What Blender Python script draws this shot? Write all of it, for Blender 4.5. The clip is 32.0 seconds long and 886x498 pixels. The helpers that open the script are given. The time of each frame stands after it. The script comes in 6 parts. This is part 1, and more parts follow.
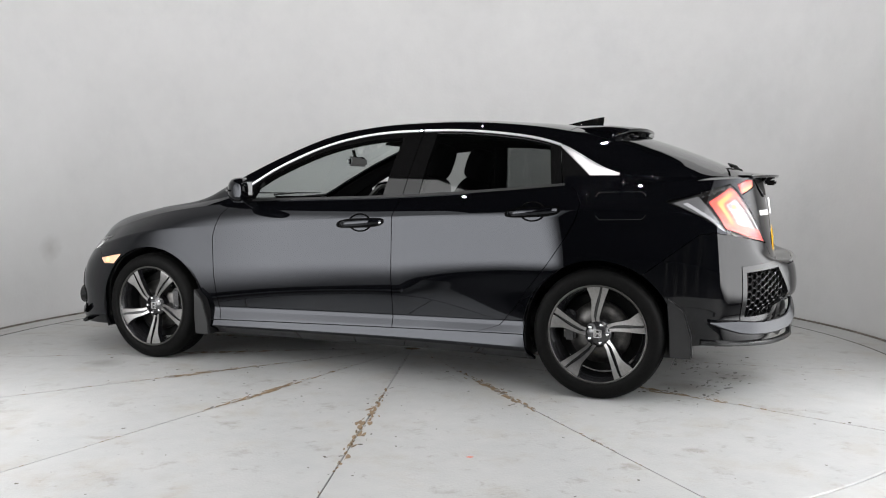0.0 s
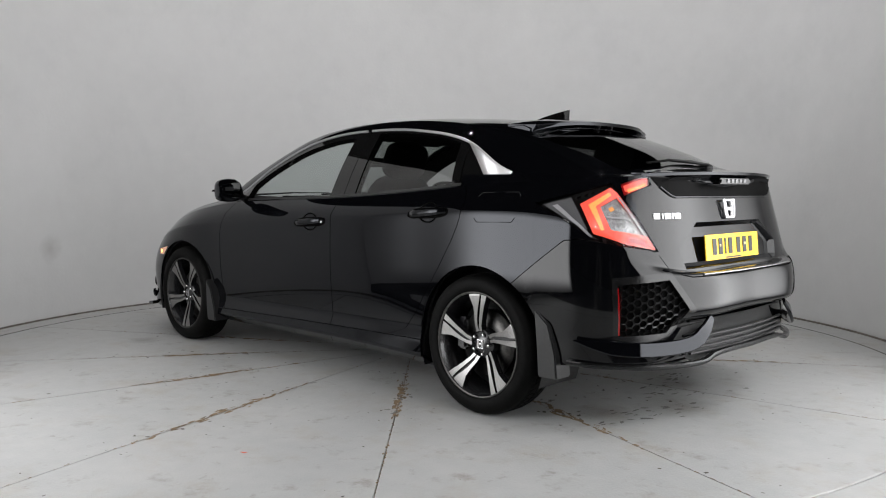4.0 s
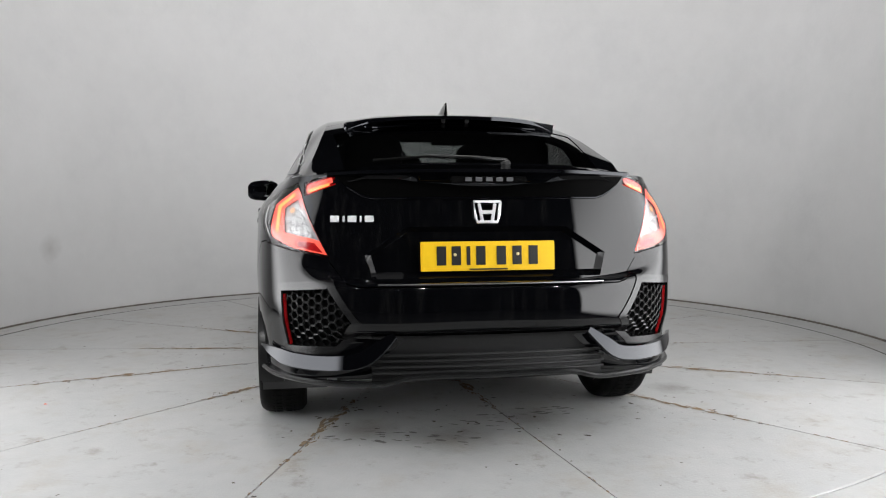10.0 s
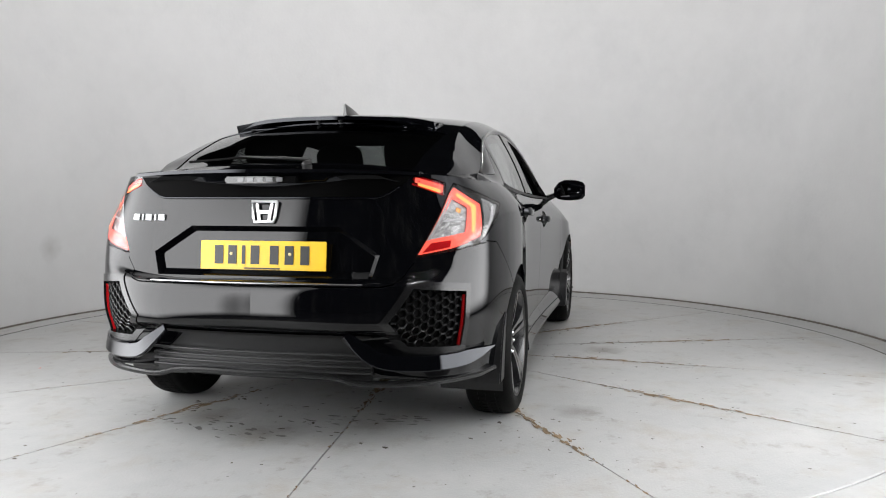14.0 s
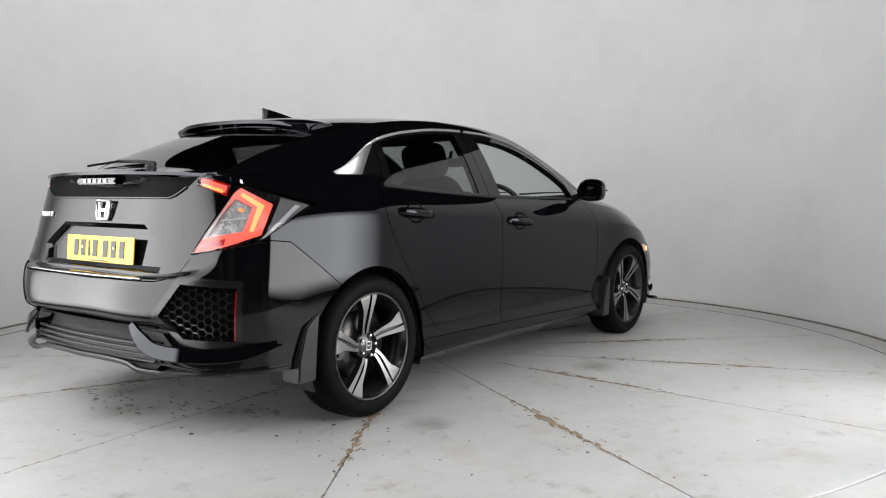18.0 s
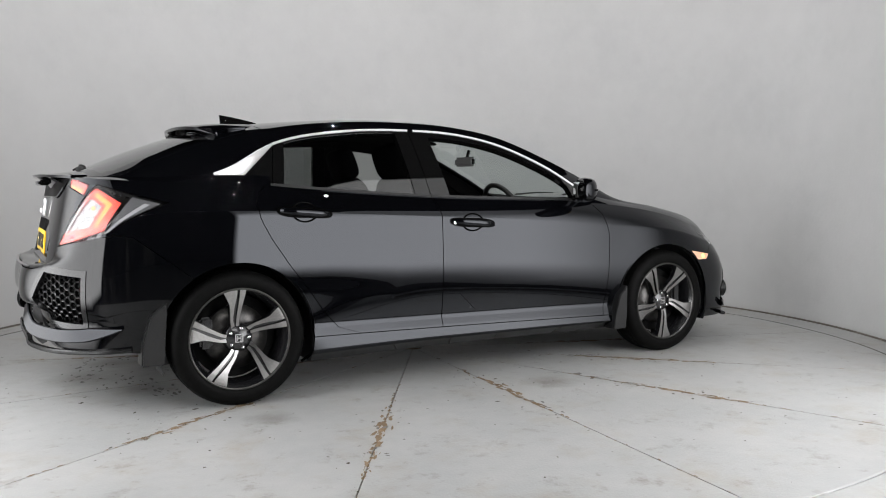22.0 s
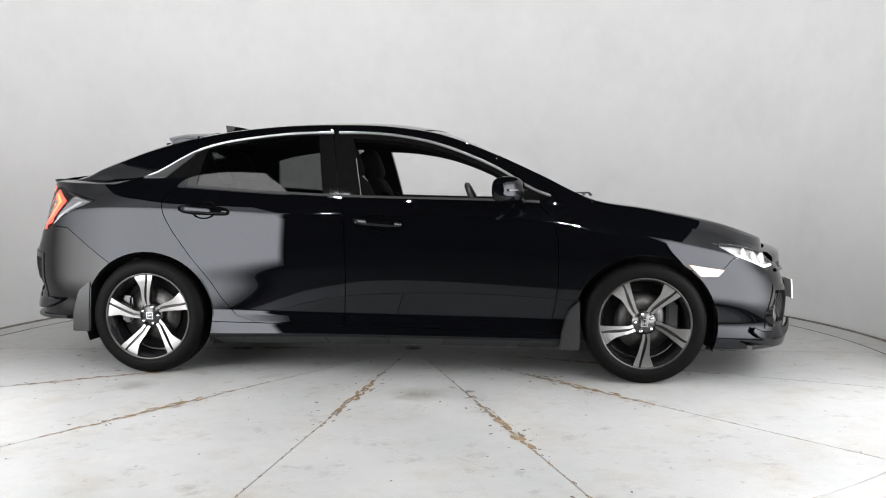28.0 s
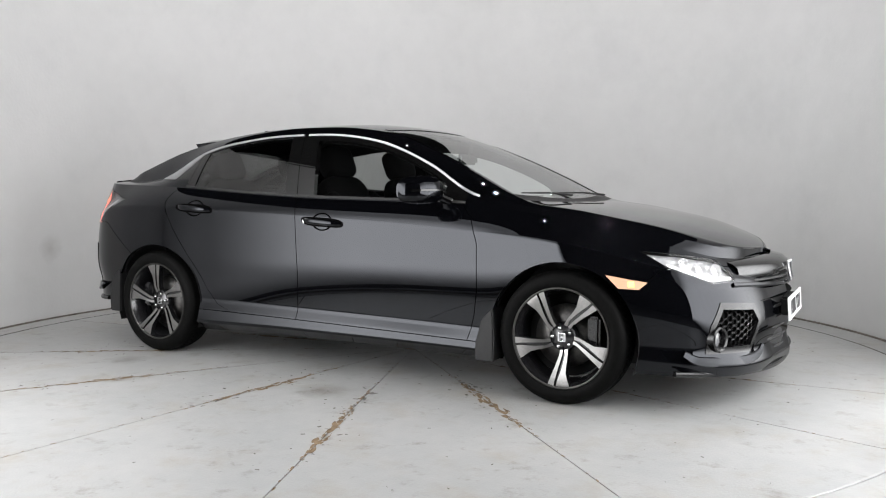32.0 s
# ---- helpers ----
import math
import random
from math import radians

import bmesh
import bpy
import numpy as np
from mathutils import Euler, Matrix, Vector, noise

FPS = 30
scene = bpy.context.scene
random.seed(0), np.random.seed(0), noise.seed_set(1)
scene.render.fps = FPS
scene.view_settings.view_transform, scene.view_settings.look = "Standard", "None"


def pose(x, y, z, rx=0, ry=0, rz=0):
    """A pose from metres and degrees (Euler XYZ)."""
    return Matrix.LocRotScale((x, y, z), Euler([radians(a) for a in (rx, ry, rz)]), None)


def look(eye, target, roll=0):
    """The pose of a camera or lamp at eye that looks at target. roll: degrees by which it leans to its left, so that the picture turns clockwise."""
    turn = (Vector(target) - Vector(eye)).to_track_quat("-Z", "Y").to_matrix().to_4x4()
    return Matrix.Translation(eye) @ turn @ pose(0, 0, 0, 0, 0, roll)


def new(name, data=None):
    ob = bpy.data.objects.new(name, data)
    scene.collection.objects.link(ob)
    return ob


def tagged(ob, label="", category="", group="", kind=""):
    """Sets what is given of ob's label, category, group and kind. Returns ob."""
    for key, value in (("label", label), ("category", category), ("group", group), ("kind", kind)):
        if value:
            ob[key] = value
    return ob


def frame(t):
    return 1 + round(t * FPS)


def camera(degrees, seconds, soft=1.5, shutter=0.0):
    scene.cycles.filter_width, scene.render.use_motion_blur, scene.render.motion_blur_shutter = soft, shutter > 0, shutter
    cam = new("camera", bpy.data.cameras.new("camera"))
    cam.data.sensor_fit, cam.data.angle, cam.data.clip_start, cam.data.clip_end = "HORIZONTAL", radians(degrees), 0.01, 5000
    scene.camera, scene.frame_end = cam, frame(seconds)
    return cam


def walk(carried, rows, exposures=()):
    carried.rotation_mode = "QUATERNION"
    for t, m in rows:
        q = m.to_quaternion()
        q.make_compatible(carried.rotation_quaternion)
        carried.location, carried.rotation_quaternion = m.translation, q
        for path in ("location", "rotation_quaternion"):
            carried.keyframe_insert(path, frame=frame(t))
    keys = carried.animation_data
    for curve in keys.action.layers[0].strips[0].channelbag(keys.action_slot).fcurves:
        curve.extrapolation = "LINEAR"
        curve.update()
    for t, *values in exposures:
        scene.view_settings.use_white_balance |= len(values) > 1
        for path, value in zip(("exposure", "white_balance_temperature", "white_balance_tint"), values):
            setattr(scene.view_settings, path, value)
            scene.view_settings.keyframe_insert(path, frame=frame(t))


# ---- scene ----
cam = camera(57.2, 32.0, soft=1.1)
EYE = pose(0, -5.193, 1.004, 90 - 4.03, 0.05, -2.15)
EXPO = [(0, -0.27), (1, -0.43), (2, -0.53), (5, -0.73), (6, -0.77), (7, -0.87), (8, -0.88), (9, -0.64), (11, -0.38), (12, -0.36), (13, -0.2), (14, -0.28), (17, -0.47), (18, -0.33), (21, -0.48), (23, -0.5), (24, -0.45), (25, -0.36), (28, -0.05), (30, 0.0), (32, -0.28)]
walk(cam, [(0, EYE), (32, EYE)], exposures=EXPO)

# turntable angle of the car's forward direction, in degrees, over time
TURN = [(0.0, 156.0), (0.5, 153.5), (1.0, 150.75), (2.0, 144.9), (5.0, 127.2), (9.0, 103.7), (13.0, 80.2), (17.0, 56.7),
        (21.0, 33.2), (25.0, 9.7), (29.0, -13.8), (32.0, -31.4)]

# ---- light ----
world = bpy.data.worlds.new("hall_dark")
scene.world = world
world.use_nodes = True
world.node_tree.nodes["Background"].inputs[0].default_value = (0.6, 0.65, 0.75, 1)
world.node_tree.nodes["Background"].inputs[1].default_value = 0.004


def area_lamp(name, place, target, size, watts, shape="DISK", size_y=None, tint=(1, 0.995, 1.0)):
    d = bpy.data.lights.new(name, "AREA")
    d.shape, d.size, d.energy, d.color = shape, size, watts, tint
    if size_y:
        d.size_y = size_y
    ob = new(name, d)
    ob.matrix_world = look(place, target)
    return ob


for k in range(7):  # ring of small overhead lamps
    a = radians(90 + 360 / 7 * k)
    area_lamp("overhead_lamp_light", (1.6 * math.cos(a), -0.05 + 1.6 * math.sin(a), 5.4), (0, 0.1, 0), 0.035, 30, tint=(1, 0.982, 0.972))
STRIPS = ((-3.2, -7.4, 20), (0.3, -8.0, 0), (3.4, -7.2, -25), (1.6, -6.2, 70))
for (x, y, turn), watts in zip(STRIPS, (24, 110, 24, 80)):  # unseen fill added for the front floor and tail, placed at the strip lights
    area_lamp("strip_fill_light", (x, y, 5.96), (0, -1.5, 0.4), 0.12, watts, "RECTANGLE", 0.03)


# ---- materials ----
def mat(name, base=(0.5, 0.5, 0.5), rough=0.5, metal=0.0, ior=1.5, coat=0.0, emit=None, power=0.0, trans=0.0, alpha=1.0):
    m = bpy.data.materials.new(name)
    m.use_nodes = True
    b = m.node_tree.nodes["Principled BSDF"]
    b.inputs["Base Color"].default_value = (*base, 1)
    b.inputs["Roughness"].default_value = rough
    b.inputs["Metallic"].default_value = metal
    b.inputs["IOR"].default_value = ior
    b.inputs["Coat Weight"].default_value = coat
    b.inputs["Coat Roughness"].default_value = 0.03
    b.inputs["Transmission Weight"].default_value = trans
    b.inputs["Alpha"].default_value = alpha
    if emit:
        b.inputs["Emission Color"].default_value = (*emit, 1)
        b.inputs["Emission Strength"].default_value = power
    return m


def nd(m, kind, **props):
    n = m.node_tree.nodes.new(kind)
    for k, v in props.items():
        if k in n.inputs:
            n.inputs[k].default_value = v
    return n


def noisy(m, scale=8.0, low=(0.4, 0.4, 0.4), high=(0.5, 0.5, 0.5), detail=6.0, bump=0.0, bump_scale=60.0, rough=None, bump_dist=0.01, span=(0.35, 0.65)):
    """Breaks up a material's colour by noise at two scales, with a fine relief."""
    t = m.node_tree
    b = t.nodes["Principled BSDF"]
    co = nd(m, "ShaderNodeTexCoord")
    n1 = nd(m, "ShaderNodeTexNoise", Scale=scale, Detail=detail, Roughness=0.62)
    n2 = nd(m, "ShaderNodeTexNoise", Scale=scale * 7.3, Detail=4.0)
    t.links.new(co.outputs["Object"], n1.inputs["Vector"])
    t.links.new(co.outputs["Object"], n2.inputs["Vector"])
    mix = nd(m, "ShaderNodeMath")
    mix.operation = "MULTIPLY_ADD"
    mix.inputs[1].default_value = 0.3
    t.links.new(n2.outputs["Fac"], mix.inputs[0])
    sc = nd(m, "ShaderNodeMath")
    sc.operation = "MULTIPLY"
    sc.inputs[1].default_value = 0.7
    t.links.new(n1.outputs["Fac"], sc.inputs[0])
    t.links.new(sc.outputs[0], mix.inputs[2])
    ramp = nd(m, "ShaderNodeValToRGB")
    ramp.color_ramp.elements[0].position, ramp.color_ramp.elements[1].position = span
    ramp.color_ramp.elements[0].color, ramp.color_ramp.elements[1].color = (*low, 1), (*high, 1)
    t.links.new(mix.outputs[0], ramp.inputs["Fac"])
    t.links.new(ramp.outputs["Color"], b.inputs["Base Color"])
    if rough:
        mr = nd(m, "ShaderNodeMapRange")
        mr.inputs[3].default_value, mr.inputs[4].default_value = rough
        t.links.new(n1.outputs["Fac"], mr.inputs[0])
        t.links.new(mr.outputs[0], b.inputs["Roughness"])
    if bump:
        n3 = nd(m, "ShaderNodeTexNoise", Scale=bump_scale, Detail=6.0)
        t.links.new(co.outputs["Object"], n3.inputs["Vector"])
        bp = nd(m, "ShaderNodeBump", Strength=bump, Distance=bump_dist)
        t.links.new(n3.outputs["Fac"], bp.inputs["Height"])
        t.links.new(bp.outputs["Normal"], b.inputs["Normal"])
    return m


def stained(m, scale, tint, amount, span, seed=0.0):
    """Lays blotches of another tint over a material's colour."""
    t = m.node_tree
    b = t.nodes["Principled BSDF"]
    src = b.inputs["Base Color"].links[0].from_socket
    co = nd(m, "ShaderNodeTexCoord")
    mp = nd(m, "ShaderNodeMapping", Location=(seed, seed * 0.7, 0))
    n = nd(m, "ShaderNodeTexNoise", Scale=scale, Detail=9.0, Roughness=0.7)
    t.links.new(co.outputs["Object"], mp.inputs[0])
    t.links.new(mp.outputs[0], n.inputs["Vector"])
    r = nd(m, "ShaderNodeMapRange")
    r.inputs[1].default_value, r.inputs[2].default_value = span
    r.inputs[4].default_value = amount
    t.links.new(n.outputs["Fac"], r.inputs[0])
    mx = nd(m, "ShaderNodeMixRGB")
    mx.blend_type = "MULTIPLY"
    mx.inputs[2].default_value = (*tint, 1)
    t.links.new(r.outputs[0], mx.inputs[0])
    t.links.new(src, mx.inputs[1])
    t.links.new(mx.outputs[0], b.inputs["Base Color"])
    return m


SMUDGE = (-2.86, 1.32, 0.56)  # on the wall


def smudge(m, place, size, tint):
    """One rubbed spot on a wall."""
    t = m.node_tree
    b = t.nodes["Principled BSDF"]
    src = b.inputs["Base Color"].links[0].from_socket
    co = nd(m, "ShaderNodeTexCoord")
    n = nd(m, "ShaderNodeTexNoise", Scale=14.0, Detail=5.0)
    t.links.new(co.outputs["Object"], n.inputs["Vector"])
    d = nd(m, "ShaderNodeVectorMath")
    d.operation = "DISTANCE"
    d.inputs[1].default_value = place
    t.links.new(co.outputs["Object"], d.inputs[0])
    a = nd(m, "ShaderNodeMath")
    a.operation = "MULTIPLY_ADD"
    a.inputs[1].default_value = size * 0.9
    t.links.new(n.outputs["Fac"], a.inputs[0])
    t.links.new(d.outputs["Value"], a.inputs[2])
    r = nd(m, "ShaderNodeMapRange")
    r.inputs[1].default_value, r.inputs[2].default_value, r.inputs[3].default_value, r.inputs[4].default_value = size * 0.35, size * 1.6, 1.0, 0.0
    t.links.new(a.outputs[0], r.inputs[0])
    mx = nd(m, "ShaderNodeMixRGB")
    mx.blend_type = "MULTIPLY"
    mx.inputs[2].default_value = (*tint, 1)
    t.links.new(r.outputs[0], mx.inputs[0])
    t.links.new(src, mx.inputs[1])
    t.links.new(mx.outputs[0], b.inputs["Base Color"])
    return m


WALL = noisy(mat("white_wall_paint", rough=0.75), 0.9, (0.61, 0.61, 0.61), (0.66, 0.66, 0.66), bump=0.12, bump_scale=40)
stained(WALL, 1.4, (0.86, 0.87, 0.88), 0.5, (0.5, 0.75), 4.0)
smudge(WALL, SMUDGE, 0.11, (0.78, 0.775, 0.77))
FLOOR = noisy(mat("pale_painted_concrete", rough=0.45), 1.6, (0.295, 0.30, 0.297), (0.36, 0.36, 0.353), bump=0.15, bump_scale=90, rough=(0.3, 0.6))
stained(FLOOR, 3.1, (0.80, 0.70, 0.56), 0.7, (0.52, 0.76), 2.0)
stained(FLOOR, 11.0, (0.62, 0.58, 0.52), 0.9, (0.60, 0.72), 7.0)
stained(FLOOR, 5.5, (0.60, 0.56, 0.50), 0.8, (0.57, 0.70), 11.0)
for x, y, r in ((-1.95, 0.1, 0.20), (-1.7, -0.3, 0.16), (-1.75, 0.45, 0.14), (-1.3, -1.15, 0.12), (0.2, -1.2, 0.15), (1.5, 1.1, 0.12)):  # dried drips
    smudge(FLOOR, (x, y, 0.0), r, (0.55, 0.53, 0.50))
CRACK = noisy(mat("dirty_joint", rough=0.9), 14.0, (0.085, 0.056, 0.03), (0.28, 0.2, 0.12))
CHIP = noisy(mat("dark_crumb", rough=0.8), 30.0, (0.02, 0.018, 0.015), (0.11, 0.088, 0.06))
WET_MARK = noisy(mat("damp_dark_mark", rough=0.55), 22.0, (0.05, 0.048, 0.045), (0.16, 0.152, 0.14))
RED_LEAF = mat("red_scrap", (0.6, 0.1, 0.05), 0.7)
# near-black so that the unseen hall stays dark in the car's reflections
HALL = noisy(mat("dark_hall_wall", rough=0.9), 2.0, (0.010, 0.010, 0.011), (0.018, 0.018, 0.019))
PAINT = mat("black_metallic_paint", (0.0014, 0.0015, 0.0020), 0.008, 0.0, 1.42, 0.0)
PAINT.node_tree.nodes["Principled BSDF"].inputs["Specular Tint"].default_value = (0.9, 0.93, 1.0, 1)
def streaked(m):
    """Dried water runs: narrow upright traces of dust on the gloss."""
    t = m.node_tree
    b = t.nodes["Principled BSDF"]
    co = nd(m, "ShaderNodeTexCoord")
    mp = nd(m, "ShaderNodeMapping", Scale=(26, 26, 1.6))
    n = nd(m, "ShaderNodeTexNoise", Scale=1.6, Detail=7.0, Roughness=0.65)
    t.links.new(co.outputs["Object"], mp.inputs[0])
    t.links.new(mp.outputs[0], n.inputs["Vector"])
    r = nd(m, "ShaderNodeMapRange")
    r.inputs[1].default_value, r.inputs[2].default_value, r.inputs[3].default_value, r.inputs[4].default_value = 0.48, 0.75, 0.015, 0.09
    t.links.new(n.outputs["Fac"], r.inputs[0])
    t.links.new(r.outputs[0], b.inputs["Roughness"])
    c = nd(m, "ShaderNodeValToRGB")
    c.color_ramp.elements[0].position, c.color_ramp.elements[1].position = 0.5, 0.75
    c.color_ramp.elements[0].color, c.color_ramp.elements[1].color = (0.0014, 0.0015, 0.002, 1), (0.006, 0.006, 0.006, 1)
    t.links.new(n.outputs["Fac"], c.inputs[0])
    t.links.new(c.outputs[0], b.inputs["Base Color"])
    return m


TAIL_PAINT = streaked(mat("water_marked_black_paint", (0.0014, 0.0015, 0.0020), 0.015, 0.0, 1.42, 0.0))
GLOSS = mat("gloss_black_plastic", (0.004, 0.004, 0.004), 0.03, 0, 1.6)
MATTE = noisy(mat("grained_black_plastic", rough=0.5), 60.0, (0.004, 0.004, 0.0042), (0.008, 0.008, 0.0083), bump=0.25, bump_scale=700, bump_dist=0.001)
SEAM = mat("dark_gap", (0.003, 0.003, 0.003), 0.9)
CHROME = mat("bright_chrome", (0.85, 0.85, 0.86), 0.1, 1.0)
BRIGHT_TRIM = mat("satin_chrome_trim", (0.42, 0.42, 0.43), 0.3, 1.0)
SATIN = noisy(mat("machined_alloy", rough=0.28, metal=1.0), 90.0, (0.27, 0.265, 0.26), (0.36, 0.35, 0.345))
DARK_ALLOY = mat("black_painted_alloy", (0.008, 0.008, 0.009), 0.25, 0.0, 1.6, 0.5)
RUBBER = noisy(mat("tyre_rubber", rough=0.55, ior=1.14), 40.0, (0.002, 0.002, 0.002), (0.0045, 0.0045, 0.0043), bump=0.2, bump_scale=300, bump_dist=0.002)
STEEL = noisy(mat("worn_brake_steel", rough=0.4, metal=1.0), 50.0, (0.05, 0.05, 0.05), (0.10, 0.095, 0.09))
INTERIOR = noisy(mat("dark_interior_cloth", rough=0.9, ior=1.2), 120.0, (0.003, 0.003, 0.0032), (0.006, 0.006, 0.0064))


def glass(name, tint, rough=0.0, skin=0.085):
    """Thin tinted pane: see-through with a mirror-like skin."""
    m = bpy.data.materials.new(name)
    m.use_nodes = True
    t = m.node_tree
    t.nodes.remove(t.nodes["Principled BSDF"])
    tr = nd(m, "ShaderNodeBsdfTransparent", Color=(*tint, 1))
    gl = nd(m, "ShaderNodeBsdfGlossy", Roughness=rough, Color=(1, 1, 1, 1))
    lw = nd(m, "ShaderNodeLayerWeight", Blend=0.5)
    pw = nd(m, "ShaderNodeMath")
    pw.operation = "POWER"
    pw.inputs[1].default_value = 5.0
    t.links.new(lw.outputs["Facing"], pw.inputs[0])
    fr = nd(m, "ShaderNodeMath")
    fr.operation = "MULTIPLY_ADD"
    fr.inputs[1].default_value, fr.inputs[2].default_value = 0.91, skin
    t.links.new(pw.outputs[0], fr.inputs[0])
    mx = nd(m, "ShaderNodeMixShader")
    t.links.new(fr.outputs[0], mx.inputs[0])
    t.links.new(tr.outputs[0], mx.inputs[1])
    t.links.new(gl.outputs[0], mx.inputs[2])
    t.links.new(mx.outputs[0], t.nodes["Material Output"].inputs[0])
    return m


RED_GLOW = mat("red_lamp_band", (0.5, 0.03, 0.025), 0.3, emit=(1.0, 0.12, 0.07), power=1.35)
ORANGE_GLOW = mat("orange_lamp_line", (0.6, 0.1, 0.02), 0.3, emit=(1.0, 0.26, 0.07), power=2.4)
RED_PLASTIC = mat("red_lens_plastic", (0.35, 0.006, 0.008), 0.15, coat=0.5)
AMBER = mat("amber_bulb", (0.8, 0.3, 0.05), 0.3)
AMBER_GLOW = mat("amber_glow", (0.9, 0.5, 0.1), 0.3, emit=(1.0, 0.5, 0.12), power=4.0)
MARKER = mat("side_marker_lens", (0.75, 0.42, 0.28), 0.12, coat=0.5, emit=(1.0, 0.5, 0.3), power=0.18)
WHITE_GLOW = mat("white_light_strip", (0.9, 0.9, 0.9), 0.3, emit=(1, 1, 1), power=1.1)
LAMP_GREY = mat("lamp_grey_plastic", (0.32, 0.32, 0.33), 0.25, coat=0.4)
LAMP_SMOKE = mat("smoked_lamp_plastic", (0.10, 0.10, 0.104), 0.2, coat=0.6)
GREY_PLASTIC = noisy(mat("satin_grey_plastic", rough=0.3, ior=1.5), 80.0, (0.008, 0.008, 0.0084), (0.014, 0.014, 0.0145))
DARK_SATIN = noisy(mat("dark_satin_plastic", rough=0.22, ior=1.5), 80.0, (0.004, 0.004, 0.0042), (0.008, 0.008, 0.0083))
# black with hardly any reflection: the shade of hollows put into the colour
HOLLOW_BLACK = mat("hollow_black", (0.001, 0.001, 0.001), 0.35, 0, 1.08)
YELLOW = noisy(mat("yellow_plate", rough=0.3), 20.0, (0.78, 0.48, 0.012), (0.85, 0.53, 0.015))
WHITE_PLATE = mat("white_plate", (0.8, 0.8, 0.8), 0.3)
BLACK_INK = mat("black_ink", (0.01, 0.01, 0.01), 0.4)
CREAM = mat("cream_cap", (0.75, 0.62, 0.3), 0.4)
MIRROR = mat("silvered_mirror", (0.85, 0.86, 0.87), 0.01, 1.0)
LEATHER = noisy(mat("black_leather", rough=0.5), 60.0, (0.006, 0.006, 0.006), (0.012, 0.012, 0.012))
CLEAR = glass("clear_window_glass", (0.72, 0.78, 0.76))
PRIVACY = glass("privacy_window_glass", (0.38, 0.395, 0.39))
REAR_GLASS = glass("dark_rear_glass", (0.20, 0.207, 0.207))
TUBE_GLOW = mat("strip_light_tube", (0.9, 0.9, 0.9), 0.4, emit=(0.85, 0.92, 1.0), power=9.0)
BADGE = mat("polished_badge", (0.86, 0.86, 0.87), 0.3, 0.35, coat=0.5)
# faint glow added in place of the light the tail reflector catches
REFLECTOR = noisy(mat("glowing_lamp_reflector", rough=0.22, metal=0.5, emit=(1, 1, 1), power=0.06), 45.0, (0.08, 0.08, 0.082), (0.42, 0.42, 0.42), bump=1.0, bump_scale=60.0, bump_dist=0.006)
def panel_glow_mat(name, end, power):
    """Glow of an unseen panel, shaped for the car's reflections: bright across its middle, falling off towards all its
    edges; end is where it stops beside the entrance.
    """
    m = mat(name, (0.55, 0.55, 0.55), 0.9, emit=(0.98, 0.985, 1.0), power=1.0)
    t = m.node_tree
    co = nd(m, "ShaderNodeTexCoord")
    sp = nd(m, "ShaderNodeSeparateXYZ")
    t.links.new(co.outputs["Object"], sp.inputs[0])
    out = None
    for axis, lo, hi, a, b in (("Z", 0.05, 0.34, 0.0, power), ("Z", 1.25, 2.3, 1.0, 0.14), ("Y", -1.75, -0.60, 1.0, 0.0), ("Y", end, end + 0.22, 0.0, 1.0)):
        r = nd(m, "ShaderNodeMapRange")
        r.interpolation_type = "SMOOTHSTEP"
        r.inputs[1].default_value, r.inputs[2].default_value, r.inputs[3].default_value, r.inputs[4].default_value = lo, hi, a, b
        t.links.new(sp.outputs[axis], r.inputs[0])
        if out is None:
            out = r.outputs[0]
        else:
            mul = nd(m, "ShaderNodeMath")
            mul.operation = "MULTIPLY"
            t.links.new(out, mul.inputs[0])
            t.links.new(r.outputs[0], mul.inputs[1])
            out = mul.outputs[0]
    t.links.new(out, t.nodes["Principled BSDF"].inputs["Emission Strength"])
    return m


PANEL_END = {-1: -3.85, 1: -4.4}
PANEL_GLOW = {k: panel_glow_mat("reflection_panel_glow", PANEL_END[k], 8.4) for k in (-1, 1)}
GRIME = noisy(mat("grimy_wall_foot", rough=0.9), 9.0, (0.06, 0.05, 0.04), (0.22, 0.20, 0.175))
# white glow added to the headlamp reflectors to make them look bright
HEAD_REFLECTOR = noisy(mat("glowing_headlamp_reflector", rough=0.2, metal=0.5, emit=(0.97, 0.98, 1), power=0.17), 38.0, (0.35, 0.35, 0.36), (0.9, 0.9, 0.9), bump=0.9, bump_scale=48.0, bump_dist=0.006)
LENS = glass("clear_lamp_lens", (0.93, 0.93, 0.93), skin=0.03)


# ---- building helpers ----
def empty(name, m=None, label="", category="", group="", kind=""):
    ob = new(name)
    if m is not None:
        ob.matrix_world = m
    return tagged(ob, label, category, group, kind)


def part(name, bm, material, parent=None, label="", smooth=True, angle=35, kind=""):
    me = bpy.data.meshes.new(name)
    if smooth:
        for f in bm.faces:
            f.smooth = True
        for e in bm.edges:
            if len(e.link_faces) == 2 and e.calc_face_angle(0) > radians(angle):
                e.smooth = False
    bm.to_mesh(me)
    bm.free()
    for mm in material if isinstance(material, (list, tuple)) else [material]:
        me.materials.append(mm)
    ob = new(name, me)
    if parent is not None:
        ob.parent = parent
    return tagged(ob, label, kind=kind)


